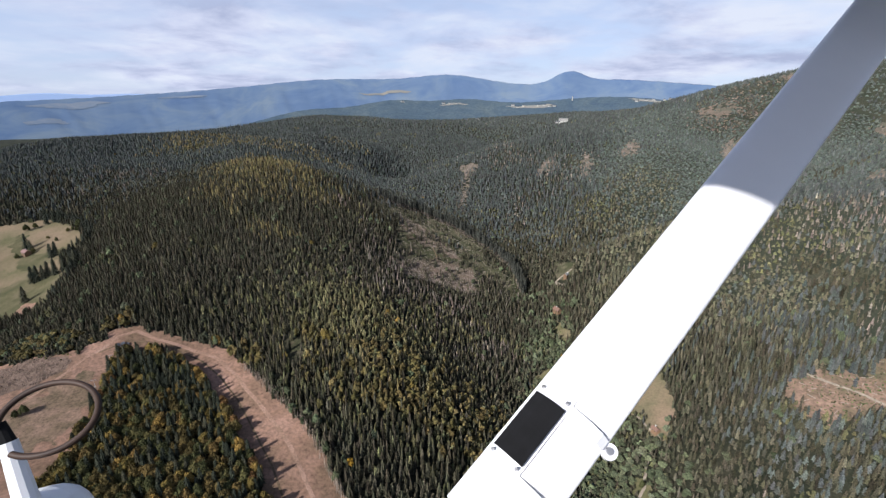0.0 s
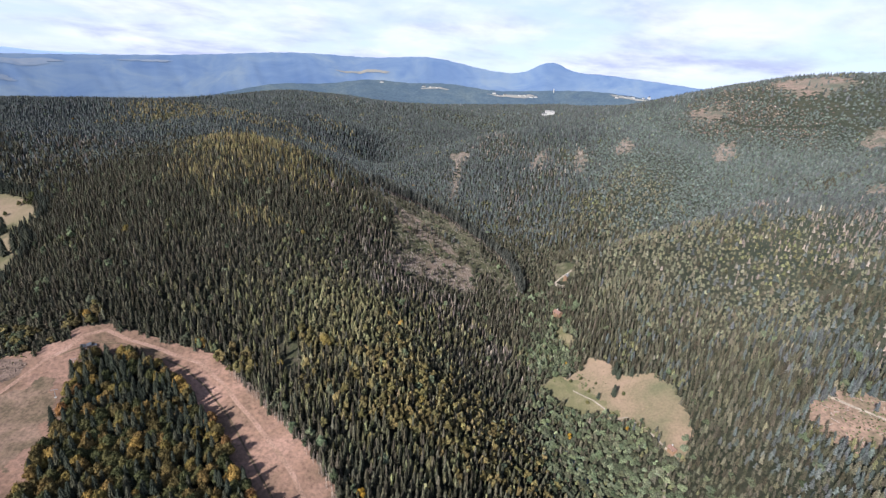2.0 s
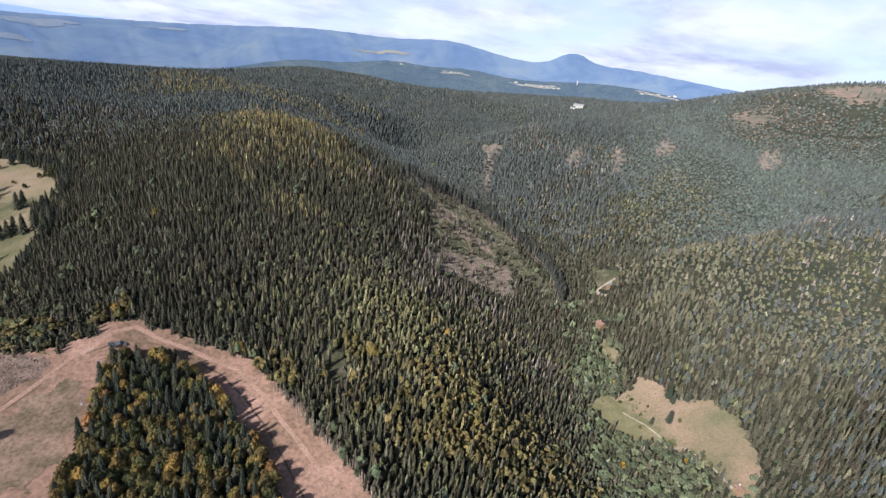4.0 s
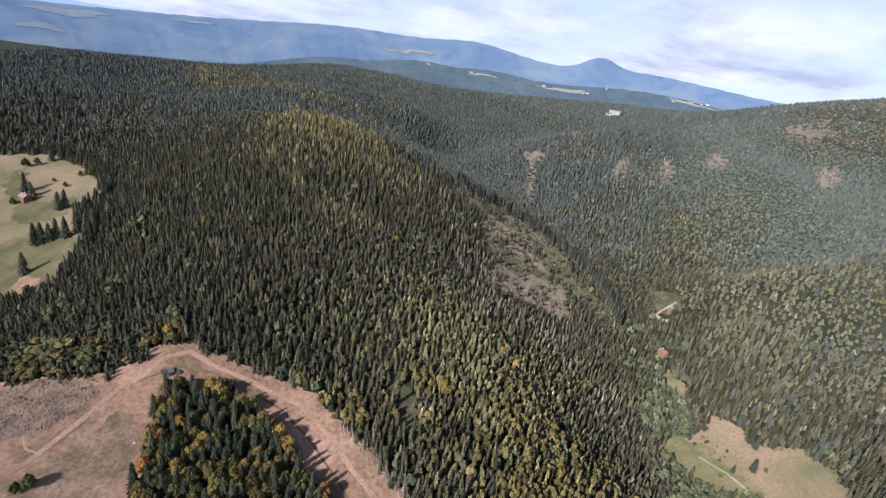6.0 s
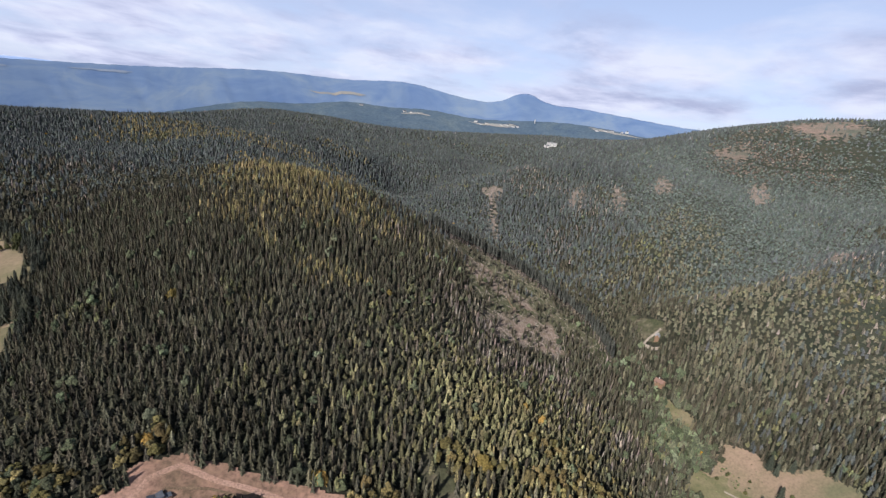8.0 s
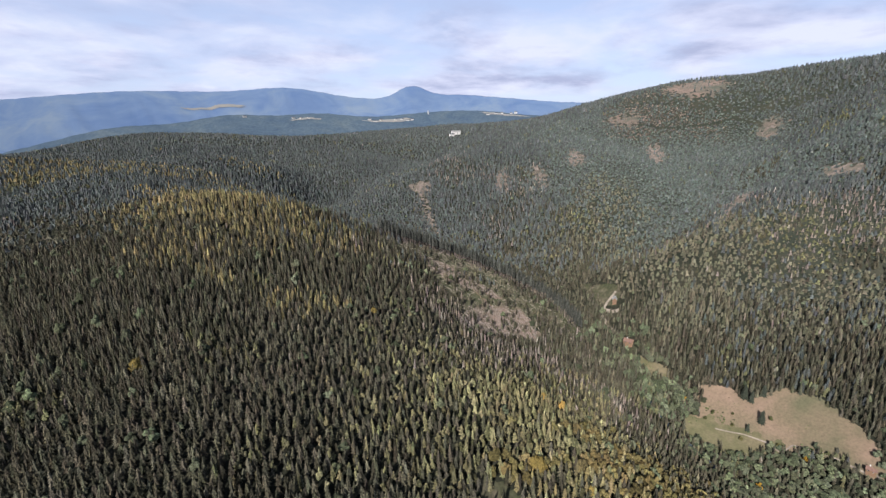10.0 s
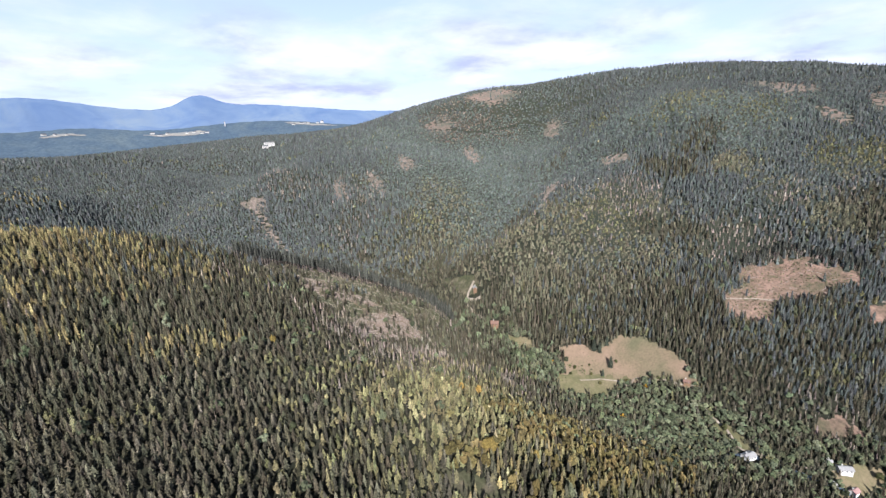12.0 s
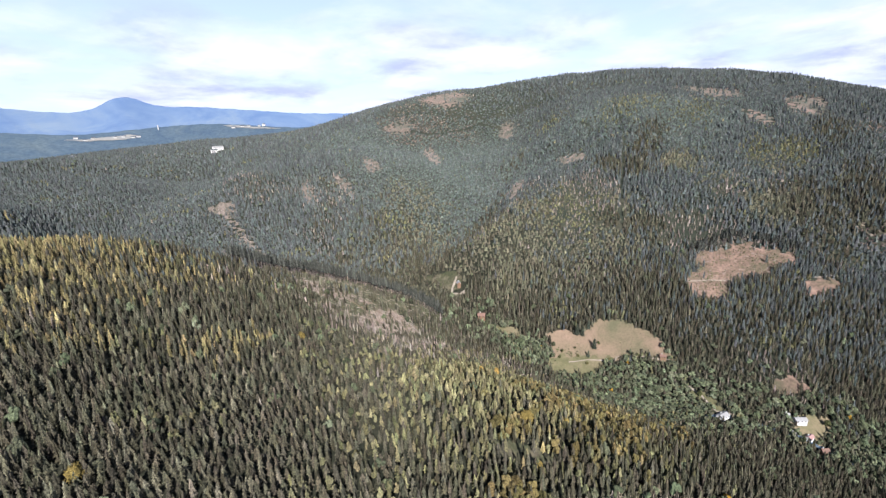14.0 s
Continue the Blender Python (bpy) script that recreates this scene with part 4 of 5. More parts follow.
for x, y in zip(gx[on], gy[on]):
    if math.hypot(x + 285, y - 369) < 9:      # keep the works shed free
        continue
    rim = not inside(np.array([x - 7.0, x + 7.0, x]), np.array([y, y, y + 5.0]), ISLAND).all()
    firs_here = 0.75 if y > 325 or (x > -190 and y > 290) else 0.30 if y < 300 else 0.42
    if rim and random.random() < 0.42:
        kind = random.choice(("yellow_leaves", "yellow_leaves", "ochre_leaves", "ochre_leaves", "rust_leaves"))
    elif random.random() < firs_here:
        kind = "spruce"
    else:
        kind = random.choices(("yellow_leaves", "ochre_leaves", "green_leaves"), (0.12, 0.44, 0.44))[0]
    tree(kind, x, y, random.uniform(0.95, 1.4) * (1.05 if kind == "spruce" else 1.0), "trees of the wooded island")

MEADOW_SPRUCES = [(-570, 651), (-561, 654), (-549, 650), (-541, 584), (-493, 557), (-489, 560), (-462, 505), (-459, 509), (-471, 500), (-467, 502), (-450, 508), (-443, 513), (-435, 513),
                  (-431, 516), (-450, 462), (-427, 512), (-422, 500), (-552, 590)]
for x, y in MEADOW_SPRUCES:
    tree("spruce", x, y, random.uniform(1.35, 1.95), "trees on the hill meadow", 1.35)
for x, y, q in ((-578, 640, 0.8), (-587, 635, 0.9), (-517, 621, 0.55), (-512, 623, 0.5), (-503, 620, 0.7), (-505, 628, 1.1), (-538, 610, 0.4), (-519, 601, 0.5), (-535, 580, 0.6), (-549, 570, 0.6), (-306, 290, 0.7), (-310, 287, 0.55)):
    tree("green_leaves", x, y, q * 1.3, "trees on the hill meadow")
for x, y, q in ((187, 470, 1.1), (200, 460, 0.9), (176, 443, 1.0), (161, 445, 0.6), (188, 463, 0.9), (146, 499, 0.9)):
    tree("spruce", x, y, q * 1.3, "trees on the valley meadow", 1.3)
for x, y, q in ((167, 420, 0.6), (149, 442, 0.5), (185, 441, 0.5), (153, 476, 0.5), (155, 456, 0.45), (141, 474, 0.5), (129, 486, 0.55), (165, 464, 0.4), (206, 207, 1.0), (170, 321, 0.8), (143, 510, 0.7), (149, 565, 0.8), (140, 547, 0.8)):
    tree("green_leaves", x, y, q, "trees on the valley meadow")
for x, y, q in ((-110, 391, 1.4), (-326, 506, 1.15), (-48, 452, 0.9), (-60, 460, 0.8), (-165, 560, 0.8), (-204, 378, 1.1), (-208, 380, 0.9), (-140, 367, 0.8), (-295, 389, 0.9), (-28, 361, 0.9), (-85, 372, 0.8)):
    tree("yellow_leaves", x, y, q, "bright autumn trees in the forest")

STUMPWOOD = plain_mat("stump_wood", (0.20, 0.140, 0.110), 0.9, 0.5, 1.2)


# -- slash: felled logs, brush and stumps --
def litter(name, outlines, step, label, long=(2.5, 7.0), thick=(0.12, 0.3), wood=DEADWOOD):
    """Felled poles lying about on the ground, all in one mesh."""
    V, F, n = [], [], 0
    prism = np.array([(x, y, z) for x in (-0.5, 0.5) for y, z in ((-1, 0), (0, 1.7), (1, 0))])
    faces = np.array([(0, 1, 4), (0, 4, 3), (1, 2, 5), (1, 5, 4), (0, 2, 1), (3, 4, 5)])
    for o in outlines:
        px, py = zip(*o)
        x, y = np.meshgrid(np.arange(min(px), max(px), step), np.arange(min(py), max(py), step))
        x, y = (x + rng.uniform(-step, step, x.shape) / 2).ravel(), (y + rng.uniform(-step, step, y.shape) / 2).ravel()
        k = inside(x, y, o)
        for px_, py_ in zip(x[k], y[k]):
            a, q, w = rng.uniform(0, 6.28), rng.uniform(*long), rng.uniform(*thick)
            v = prism * (q, w, w)
            v = np.stack([v[:, 0] * math.cos(a) - v[:, 1] * math.sin(a) + px_, v[:, 0] * math.sin(a) + v[:, 1] * math.cos(a) + py_, v[:, 2]], -1)
            v[:, 2] += height(v[:, 0], v[:, 1]) + 0.35
            V.append(v)
            F.append(faces + n)
            n += 6
    tagged(new(name, mesh(name, np.concatenate(V), np.concatenate(F), wood)), label, "slash", kind="stuff")


def brush(name, outlines, step, colour, label, size=(0.5, 1.5)):
    """Low bushes and saplings, all in one mesh."""
    P = []
    for o in outlines:
        px, py = zip(*o)
        x, y = np.meshgrid(np.arange(min(px), max(px), step), np.arange(min(py), max(py), step))
        x, y = (x + rng.uniform(-step, step, x.shape) / 2).ravel(), (y + rng.uniform(-step, step, y.shape) / 2).ravel()
        clump = np.sin(x / 9 + 2 * np.sin(y / 13)) * np.sin(y / 8 + x / 21)
        k = inside(x, y, o) & (rng.random(len(x)) < 0.45 + 0.5 * clump)
        P.append(np.stack([x[k], y[k], height(x[k], y[k]) - 0.2], -1))
    pos = np.concatenate(P)
    c = len(pos)
    tint = np.array(colour) * rng.lognormal(0, 0.3, (c, 1)) * rng.uniform(0.85, 1.15, (c, 3))
    v, f, col = planted(BANDS[2][4], pos, rng.uniform(*size, c) * 1.5, rng.uniform(*size, c), tint)
    tagged(new(name, mesh(name, v, f, LEAF, col)), label, "bushes", kind="stuff")


litter("felled_logs", [DRAG_SCAR, TAN_PATCH], 3.0, "grey felled logs strewn thickly over the cleared slope", (4.0, 11.0), (0.14, 0.3))
litter("felled_logs", [SLASH_SLOPE], 6.5, "grey felled logs scattered over the cleared slope", (3.0, 9.0), (0.12, 0.26))
litter("felled_logs", [EAST_CLEARING], 9.0, "pale felled logs strewn over the far clearing")
litter("felled_logs", [RUBBLE], 1.8, "stumps, broken wood and slash on bare earth", (0.4, 1.6), (0.15, 0.5), STUMPWOOD)
litter("felled_logs", GLADES[:6], 7.0, "grey fallen trunks in a forest scar", (5.0, 11.0))
brush("brush", [SLASH_SLOPE], 3.6, (0.080, 0.072, 0.038), "low green and brown scrub on the felled slope")
brush("brush", [EAST_CLEARING], 2.8, (0.062, 0.074, 0.032), "low yellow-green scrub on the clearing", (0.8, 2.4))
brush("brush", [[(-388, 376), (-340, 376), (-307, 361), (-319, 345), (-344, 350), (-388, 344)]], 2.6, (0.080, 0.085, 0.030), "thick green bushes along the clearing's edge", (0.9, 2.2))
brush("brush", [[(87, 476), (94, 504), (143, 509), (157, 490), (126, 468), (110, 464)], [(135, 526), (158, 535), (162, 572), (154, 578)]], 3.2, (0.082, 0.096, 0.040), "thick green bushes at the meadow's edge", (0.9, 2.4))
brush("brush", [[(149, 490), (160, 481), (161, 464), (166, 449), (160, 442), (151, 458), (148, 473)], [(172, 421), (181, 415), (193, 395), (187, 389), (173, 407)]], 2.6, (0.078, 0.090, 0.040), "hedge of bushes dividing the meadow", (1.2, 2.8))
brush("brush", [TAN_PATCH], 3.0, (0.12, 0.10, 0.06), "dry tan weeds among the slash", (0.4, 1.2))
brush("brush", [VALLEY_MEADOW, HOUSE_LAWN], 9.0, (0.075, 0.085, 0.035), "scattered bushes on the valley meadow", (0.5, 1.3))
brush("brush", [CLEARING], 7.0, (0.11, 0.095, 0.050), "dry tufts and weeds on the bare slope", (0.25, 0.7))


STEM = (np.array([(0.24, 0, 0), (-0.12, 0.2, 0), (-0.12, -0.2, 0), (0.09, 0, 1), (-0.05, 0.08, 1), (-0.05, -0.08, 1)]),
        np.array([(0, 1, 4), (0, 4, 3), (1, 2, 5), (1, 5, 4), (2, 0, 3), (2, 3, 5)]))


def forest_edge(points, count, depth, label, tall=1.0):
    """The opened forest edge: pale bare stems with thin crowns at the top."""
    pts = np.array(points, float)
    d = np.r_[0, np.cumsum(np.hypot(*np.diff(pts, axis=0).T))]
    t = rng.uniform(0, d[-1], count)
    x, y = np.interp(t, d, pts[:, 0]), np.interp(t, d, pts[:, 1])
    k = rng.uniform(0, depth, count)
    x, y = x + 0.75 * (k - 2.5), y + 0.66 * (k - 2.5)
    pos = np.stack([x, y, height(x, y) - 0.3], -1)
    tint = np.array((0.30, 0.245, 0.20)) * rng.uniform(0.6, 1.15, (count, 1))
    half = count // 2
    high = rng.uniform(7, 12.5, count) * tall
    v, f, col = planted(DEAD, pos[:half], high[:half], rng.uniform(0.8, 1.5, half) * tall, tint[:half])
    v2, f2, col2 = planted([STEM], pos[half:], high[half:] * 0.8, rng.uniform(0.7, 1.1, count - half), tint[half:])
    v, f, col = np.concatenate([v, v2]), np.concatenate([f, f2 + len(v)]), np.concatenate([col, col2])
    tagged(new("bare_stems", mesh("bare_stems", v, f, LEAF, col)), label, "trees", kind="stuff")


forest_edge([(-177, 360), (-143, 331), (-120, 312), (-98, 291), (-80, 268), (-64, 246)], 260, 4.0, "pale bare stems along the opened forest edge")
forest_edge([(411, 374), (461, 324), (457, 282), (451, 236), (445, 188)], 150, 12.0, "pale bare stems above the far clearing")
forest_edge([(-110, 778), (-56, 825), (-19, 806), (29, 784), (71, 748), (104, 710), (114, 667)], 160, 7.0, "tall bare stems behind the felled slope", 1.35)


def edge_spruces(points, count, depth, label):
    """Bigger spruces, branched to the ground, that line the open meadow."""
    pts = np.array(points, float)
    d = np.r_[0, np.cumsum(np.hypot(*np.diff(pts, axis=0).T))]
    q, k = rng.uniform(0, d[-1], count), rng.uniform(0, depth, count)
    x, y = np.interp(q, d, pts[:, 0]) + 0.8 * k, np.interp(q, d, pts[:, 1]) + 0.6 * k
    pos = np.stack([x, y, height(x, y) - 0.3], -1)
    v, f, col = planted([spruce_shape(8, 5, 80 + n) for n in range(5)], pos, rng.uniform(11, 17, count), rng.uniform(2.2, 3.3, count), np.array((0.046, 0.050, 0.038)) * rng.lognormal(0, 0.2, (count, 1)))
    tagged(new("spruce_edge", mesh("spruce_edge", v, f, LEAF, col)), label, "trees", kind="stuff")


edge_spruces([(-600, 665), (-580, 667), (-520, 638), (-485, 610), (-460, 572), (-470, 548), (-428, 510), (-418, 469), (-409, 445)], 130, 9.0, "row of big dark spruces along the meadow")


def tall_edge(points, count, depth, label, tall=1.0):
    """Old timber left standing at the edge of a felling: long bare stems under crowns darkened for cloud shadow."""
    pts = np.array(points, float)
    d = np.r_[0, np.cumsum(np.hypot(*np.diff(pts, axis=0).T))]
    q = rng.uniform(0, d[-1], count)
    k = rng.uniform(0, depth, count)
    x, y = np.interp(q, d, pts[:, 0]) + 0.5 * k, np.interp(q, d, pts[:, 1]) + 0.85 * k
    pos = np.stack([x, y, height(x, y) - 0.3], -1)
    high = rng.uniform(13, 19, count) * tall
    v, f, col = planted([STEM], pos, high * 0.9, np.ones(count), np.array((0.15, 0.125, 0.11)) * rng.uniform(0.6, 1.1, (count, 1)))
    up = pos.copy()
    up[:, 2] += high * 0.42
    v2, f2, col2 = planted(BANDS[0][3], up, high * 0.58, rng.uniform(1.5, 2.3, count), np.array((0.048, 0.050, 0.042)) * rng.lognormal(0, 0.25, (count, 1)))
    tagged(new("old_timber", mesh("old_timber", np.concatenate([v, v2]), np.concatenate([f, f2 + len(v)]), LEAF, np.concatenate([col, col2]))), label, "trees", kind="stuff")


tall_edge([(-112, 763), (-89, 763), (-38, 789), (17, 777), (62, 744), (102, 707), (113, 665), (117, 636)], 560, 16.0, "tall bare-stemmed spruces behind the felled slope, crowns darkened for cloud shadow", 1.3)
tall_edge([(413, 376), (461, 324), (460, 282), (453, 240)], 120, 14.0, "tall spruces with bare stems above the far clearing")

RUT = ground_mat("wheel_track", (0.24, 0.155, 0.110), (0.32, 0.205, 0.150), (0.38, 0.25, 0.19), 0.08, 1.0, 0.1)
DARK_RUT = ground_mat("dark_rut", (0.10, 0.070, 0.045), (0.14, 0.10, 0.065), (0.18, 0.13, 0.085), 0.08, 1.0, 0.1)
road("road_track", [(-333, 286), (-317, 301), (-313, 313), (-306, 334), (-302, 349), (-294, 359), (-288, 373), (-276, 380), (-255, 374), (-231, 371), (-199, 364), (-177, 348), (-159, 329),
                    (-132, 303), (-110, 280), (-93, 256), (-71, 227)], 3.0, RUT, 0.55, "pale wheel track worn into the bare slope")
road("road_track", [(-295, 355), (-278, 369), (-258, 370), (-237, 367), (-210, 359), (-187, 343), (-165, 321), (-140, 290), (-118, 263), (-97, 232)], 1.4, DARK_RUT, 0.5, "narrow dark rut beside the trees")
road("road_track", [(-337, 322), (-322, 308), (-305, 305), (-288, 312), (-276, 321)], 1.2, RUT, 0.5, "faint wheel track crossing the clearing")

road("road_track", [(-83, 698), (-49, 706), (-18, 687), (-8, 661), (16, 650)], 1.6, DARK_RUT, 0.6, "worn log drag track down the felled slope")
WATER = plain_mat("stream_water", (0.10, 0.13, 0.15), 0.15, 0.5, 0.6)
road("water", [(123, 548), (98, 476), (99, 424), (107, 397), (114, 376), (122, 352), (132, 326), (153, 290), (173, 230), (164, 158)], 4.5, WATER, 0.9, "rocky mountain stream between the trees")

# -- buildings --
PLASTER = plain_mat("white_plaster", (0.46, 0.45, 0.42), 0.85, 0.08, 0.8)
PLANK = plain_mat("brown_planks", (0.17, 0.105, 0.062), 0.8, 0.3, 2.0)
PALE_ROOF = plain_mat("pale_sheet_roof", (0.27, 0.265, 0.25), 0.6, 0.12, 0.7)
RED_ROOF = plain_mat("faded_red_roof", (0.30, 0.185, 0.165), 0.75, 0.2, 1.0)
DARK_ROOF = plain_mat("dark_sheet_roof", (0.075, 0.080, 0.090), 0.45, 0.25, 1.0)
BROWN_ROOF = plain_mat("brown_roof", (0.19, 0.115, 0.085), 0.8, 0.25, 1.0)
PANE = plain_mat("window_glass", (0.03, 0.035, 0.045), 0.08, 0.2, 0.5)
STEEL = plain_mat("galvanised_steel", (0.42, 0.43, 0.44), 0.45, 0.12, 2.0, 0.8)


def house(x, y, turn, w, l, h, rise, wall_mat, roof_mat, label, storeys=1, category="house"):
    """A gabled house: walls with gables, two roof slabs with eaves, chimney, windows, door."""
    z = min(ground_at(x + dx, y + dy) for dx in (-w / 2, w / 2) for dy in (-l / 2, l / 2))
    top = max(ground_at(x + dx, y + dy) for dx in (-w / 2, w / 2) for dy in (-l / 2, l / 2))
    ob = thing("house" if category == "house" else category, (x, y, top + 0.2), turn, label, category)
    bm = bmesh.new()
    ring = []
    for py in (-l / 2, l / 2):
        ring.append([bm.verts.new(p) for p in ((-w / 2, py, z - top - 0.6), (w / 2, py, z - top - 0.6), (w / 2, py, h), (0, py, h + rise), (-w / 2, py, h))])
    for i in range(5):
        j = (i + 1) % 5
        bm.faces.new((ring[0][i], ring[1][i], ring[1][j], ring[0][j]))
    bm.faces.new(ring[0][::-1])
    bm.faces.new(ring[1])
    bmesh.ops.recalc_face_normals(bm, faces=bm.faces)
    wall = part("wall", bm, wall_mat, ob)
    slope = math.atan2(rise, w / 2)
    long = math.hypot(w / 2, rise) + 0.6
    for side in (-1, 1):
        bm = box((0, -l / 2 - 0.6, 0), (long, l / 2 + 0.6, 0.22))
        bmesh.ops.transform(bm, matrix=Matrix.Translation((0, 0, h + rise + 0.03)) @ Matrix.Rotation(slope, 4, "Y"), verts=bm.verts)
        if side < 0:
            bmesh.ops.transform(bm, matrix=Matrix.Rotation(math.pi, 4, "Z"), verts=bm.verts)
        slab = part("roof", bm, roof_mat, ob)
    bm = box((w * 0.12, l * 0.15, h), (w * 0.12 + 0.7, l * 0.15 + 0.7, h + rise + 1.0))
    box((w * 0.12 - 0.1, l * 0.15 - 0.1, h + rise + 1.0), (w * 0.12 + 0.8, l * 0.15 + 0.8, h + rise + 1.15), bm)
    part("chimney", bm, PLASTER, ob)
    for storey in range(storeys):
        zz = 1.0 + storey * 2.8
        for k in range(max(2, int(l / 3.5))):
            yy = -l / 2 + (k + 0.5) * l / max(2, int(l / 3.5))
            for side in (-1, 1):
                win = part("window", box((side * w / 2 - 0.05, yy - 0.55, zz), (side * w / 2 + 0.05, yy + 0.55, zz + 1.3)), PANE, ob)
                part("sill", box((side * w / 2 - 0.1, yy - 0.65, zz - 0.1), (side * w / 2 + 0.12, yy + 0.65, zz - 0.01)), PLASTER, win)
    part("door", box((-0.5, -l / 2 - 0.06, 0), (0.5, -l / 2 + 0.04, 2.05)), PLANK, ob)
    return ob


house(-541, 576, 60, 7, 11, 2.8, 2.6, PLANK, RED_ROOF, "small wooden house with a faded red roof on the meadow")
house(161, 603, 30, 7, 10, 2.8, 2.8, PLANK, BROWN_ROOF, "brown wooden valley house with a brown roof")
house(186, 660, -40, 5, 8, 2.6, 2.2, PLANK, PALE_ROOF, "small wooden house with a pale roof by the glade")
house(148, 295, 65, 7.5, 11, 2.8, 2.0, PLASTER, PALE_ROOF, "white cottage with a pale sheet roof by the stream")
house(193, 230, 35, 6.5, 11, 2.8, 1.6, PLASTER, PALE_ROOF, "long farm building with a pale sheet roof")
house(175, 221, 70, 5, 7, 2.5, 2.0, PLASTER, RED_ROOF, "small white house with a faded red roof")
house(194, 241, 20, 3, 3.6, 2.3, 1.0, PLASTER, PALE_ROOF, "little white shed beside the farm building", 1, "shed")
house(172, 234, 50, 3, 4, 2.2, 0.8, PLASTER, PALE_ROOF, "little pale shed in the farm yard", 1, "shed")
house(165, 209, 40, 5, 7, 2.8, 2.4, PLANK, BROWN_ROOF, "brown wooden cottage below the farm yard")
house(199, 367, 20, 4.5, 6.5, 2.3, 1.6, PLANK, BROWN_ROOF, "small brown hut at the corner of the meadow", 1, "hut")
house(462, 1852, 80, 12, 34, 8.5, 4, PLASTER, PALE_ROOF, "large white mountain hotel far off in the forest", 3)
house(435, 1828, 80, 10, 18, 6.5, 3, PLASTER, DARK_ROOF, "white side building of the far hotel", 2)
for x, y, q in ((97, 2048, 60), (160, 2250, 30), (-20, 1960, 80)):
    house(x, y, q, 10, 16, 4.5, 4, PLASTER, DARK_ROOF, "white cottage far off among the forest")


def plateau_house(az, el, w, l, h, label):
    """A house on the far plateau, set on the slope of the wooded hill."""
    k = np.linspace(0, 1, 400)
    dist, z = range_slope(3400, 900, bumps(WOODED), np.radians([[az]]), k[:, None])
    rise = np.degrees(np.arctan2(z[:, 0] - 297, dist[:, 0]))
    i = min(int(np.searchsorted(np.maximum.accumulate(rise), el)), 399)
    d, base, g = dist[i, 0] - 8, z[i, 0] - 2, math.radians(az)
    ob = thing("house", (HUB[0] + d * math.sin(g), HUB[1] + d * math.cos(g), base), az * 37, label, "house")
    part("wall", box((-w / 2, -l / 2, 0), (w / 2, l / 2, h)), PLASTER, ob)
    bm = bmesh.new()
    ends = [[bm.verts.new(p) for p in ((-w / 2 - 0.6, y, h - 0.2), (w / 2 + 0.6, y, h - 0.2), (0, y, h + w * 0.42))] for y in (-l / 2 - 0.8, l / 2 + 0.8)]
    for a, b in ((0, 1), (1, 2), (2, 0)):
        bm.faces.new((ends[0][a], ends[0][b], ends[1][b], ends[1][a]))
    bm.faces.new(ends[0][::-1])
    bm.faces.new(ends[1])
    part("roof", bm, DARK_ROOF, ob)


for az, el in ((3.2, 0.42), (4.0, 0.40), (4.8, 0.38), (11.6, 0.2), (12.2, -0.05), (12.9, 0.1), (14.6, 0.12), (15.3, 0.15), (16.0, 0.05), (16.5, 0.1), (25.4, 0.62), (26.3, 0.68), (27.0, 0.72), (28.1, 0.7), (-1.8, 0.6)):
    plateau_house(az, el, 12, 20, 7, "white house among meadows on the far plateau")
plateau_house(28.6, 0.74, 16, 34, 12, "large white mountain hotel on the far saddle")
plateau_house(18.4, 0.75, 5, 5, 26, "slender white tower on the far plateau")


def lift_shed(x, y):
    """The small works shed at the top of the cleared slope: two tilted dark roof panels on posts."""
    ob = thing("shed", (x, y, ground_at(x, y) + 0.3), 35, "grey works shed with tilted dark roof panels on bare earth", "shed")
    for k, lean in ((-1, 12), (1, -10)):
        bm = box((-1.7, -2.6, 0), (1.7, 2.6, 0.14))
        for j in range(5):
            box((-1.7 + j * 0.8, -2.62, 0.14), (-1.62 + j * 0.8, 2.62, 0.2), bm)
        bmesh.ops.transform(bm, matrix=pose(k * 1.85, 0, 2.3, 0, lean, 0), verts=bm.verts)
        part("roof_panel", bm, DARK_ROOF, ob)
    part("wall", box((-2.9, -2.0, -0.5), (2.9, 2.0, 1.95)), PLANK, ob)
    for px in (-3.2, 3.2):
        for py in (-2.4, 2.4):
            part("post", pole((px, py, -0.5), (px, py, 2.1), 0.09, 0.09), STEEL, ob)
    part("door", box((-0.5, -2.06, -0.2), (0.5, -1.98, 1.75)), STEEL, ob)


def spoil_box(x, y):
    ob = thing("container", (x, y, ground_at(x, y) + 0.3), 35, "brown tarpaulined equipment crate on bare earth", "container")
    part("body", box((-1.3, -1.6, -0.3), (1.3, 1.6, 1.4)), BROWN_ROOF, ob)
    bm = box((-1.4, -1.7, 1.4), (1.4, 1.7, 1.55))
    bmesh.ops.bevel(bm, geom=bm.edges[:], offset=0.06, segments=1, affect="EDGES")
    part("lid", bm, DARK_ROOF, ob)
    for k in (-1, 1):
        part("skid", box((k * 1.0 - 0.1, -1.7, -0.45), (k * 1.0 + 0.1, 1.7, -0.3)), STEEL, ob)


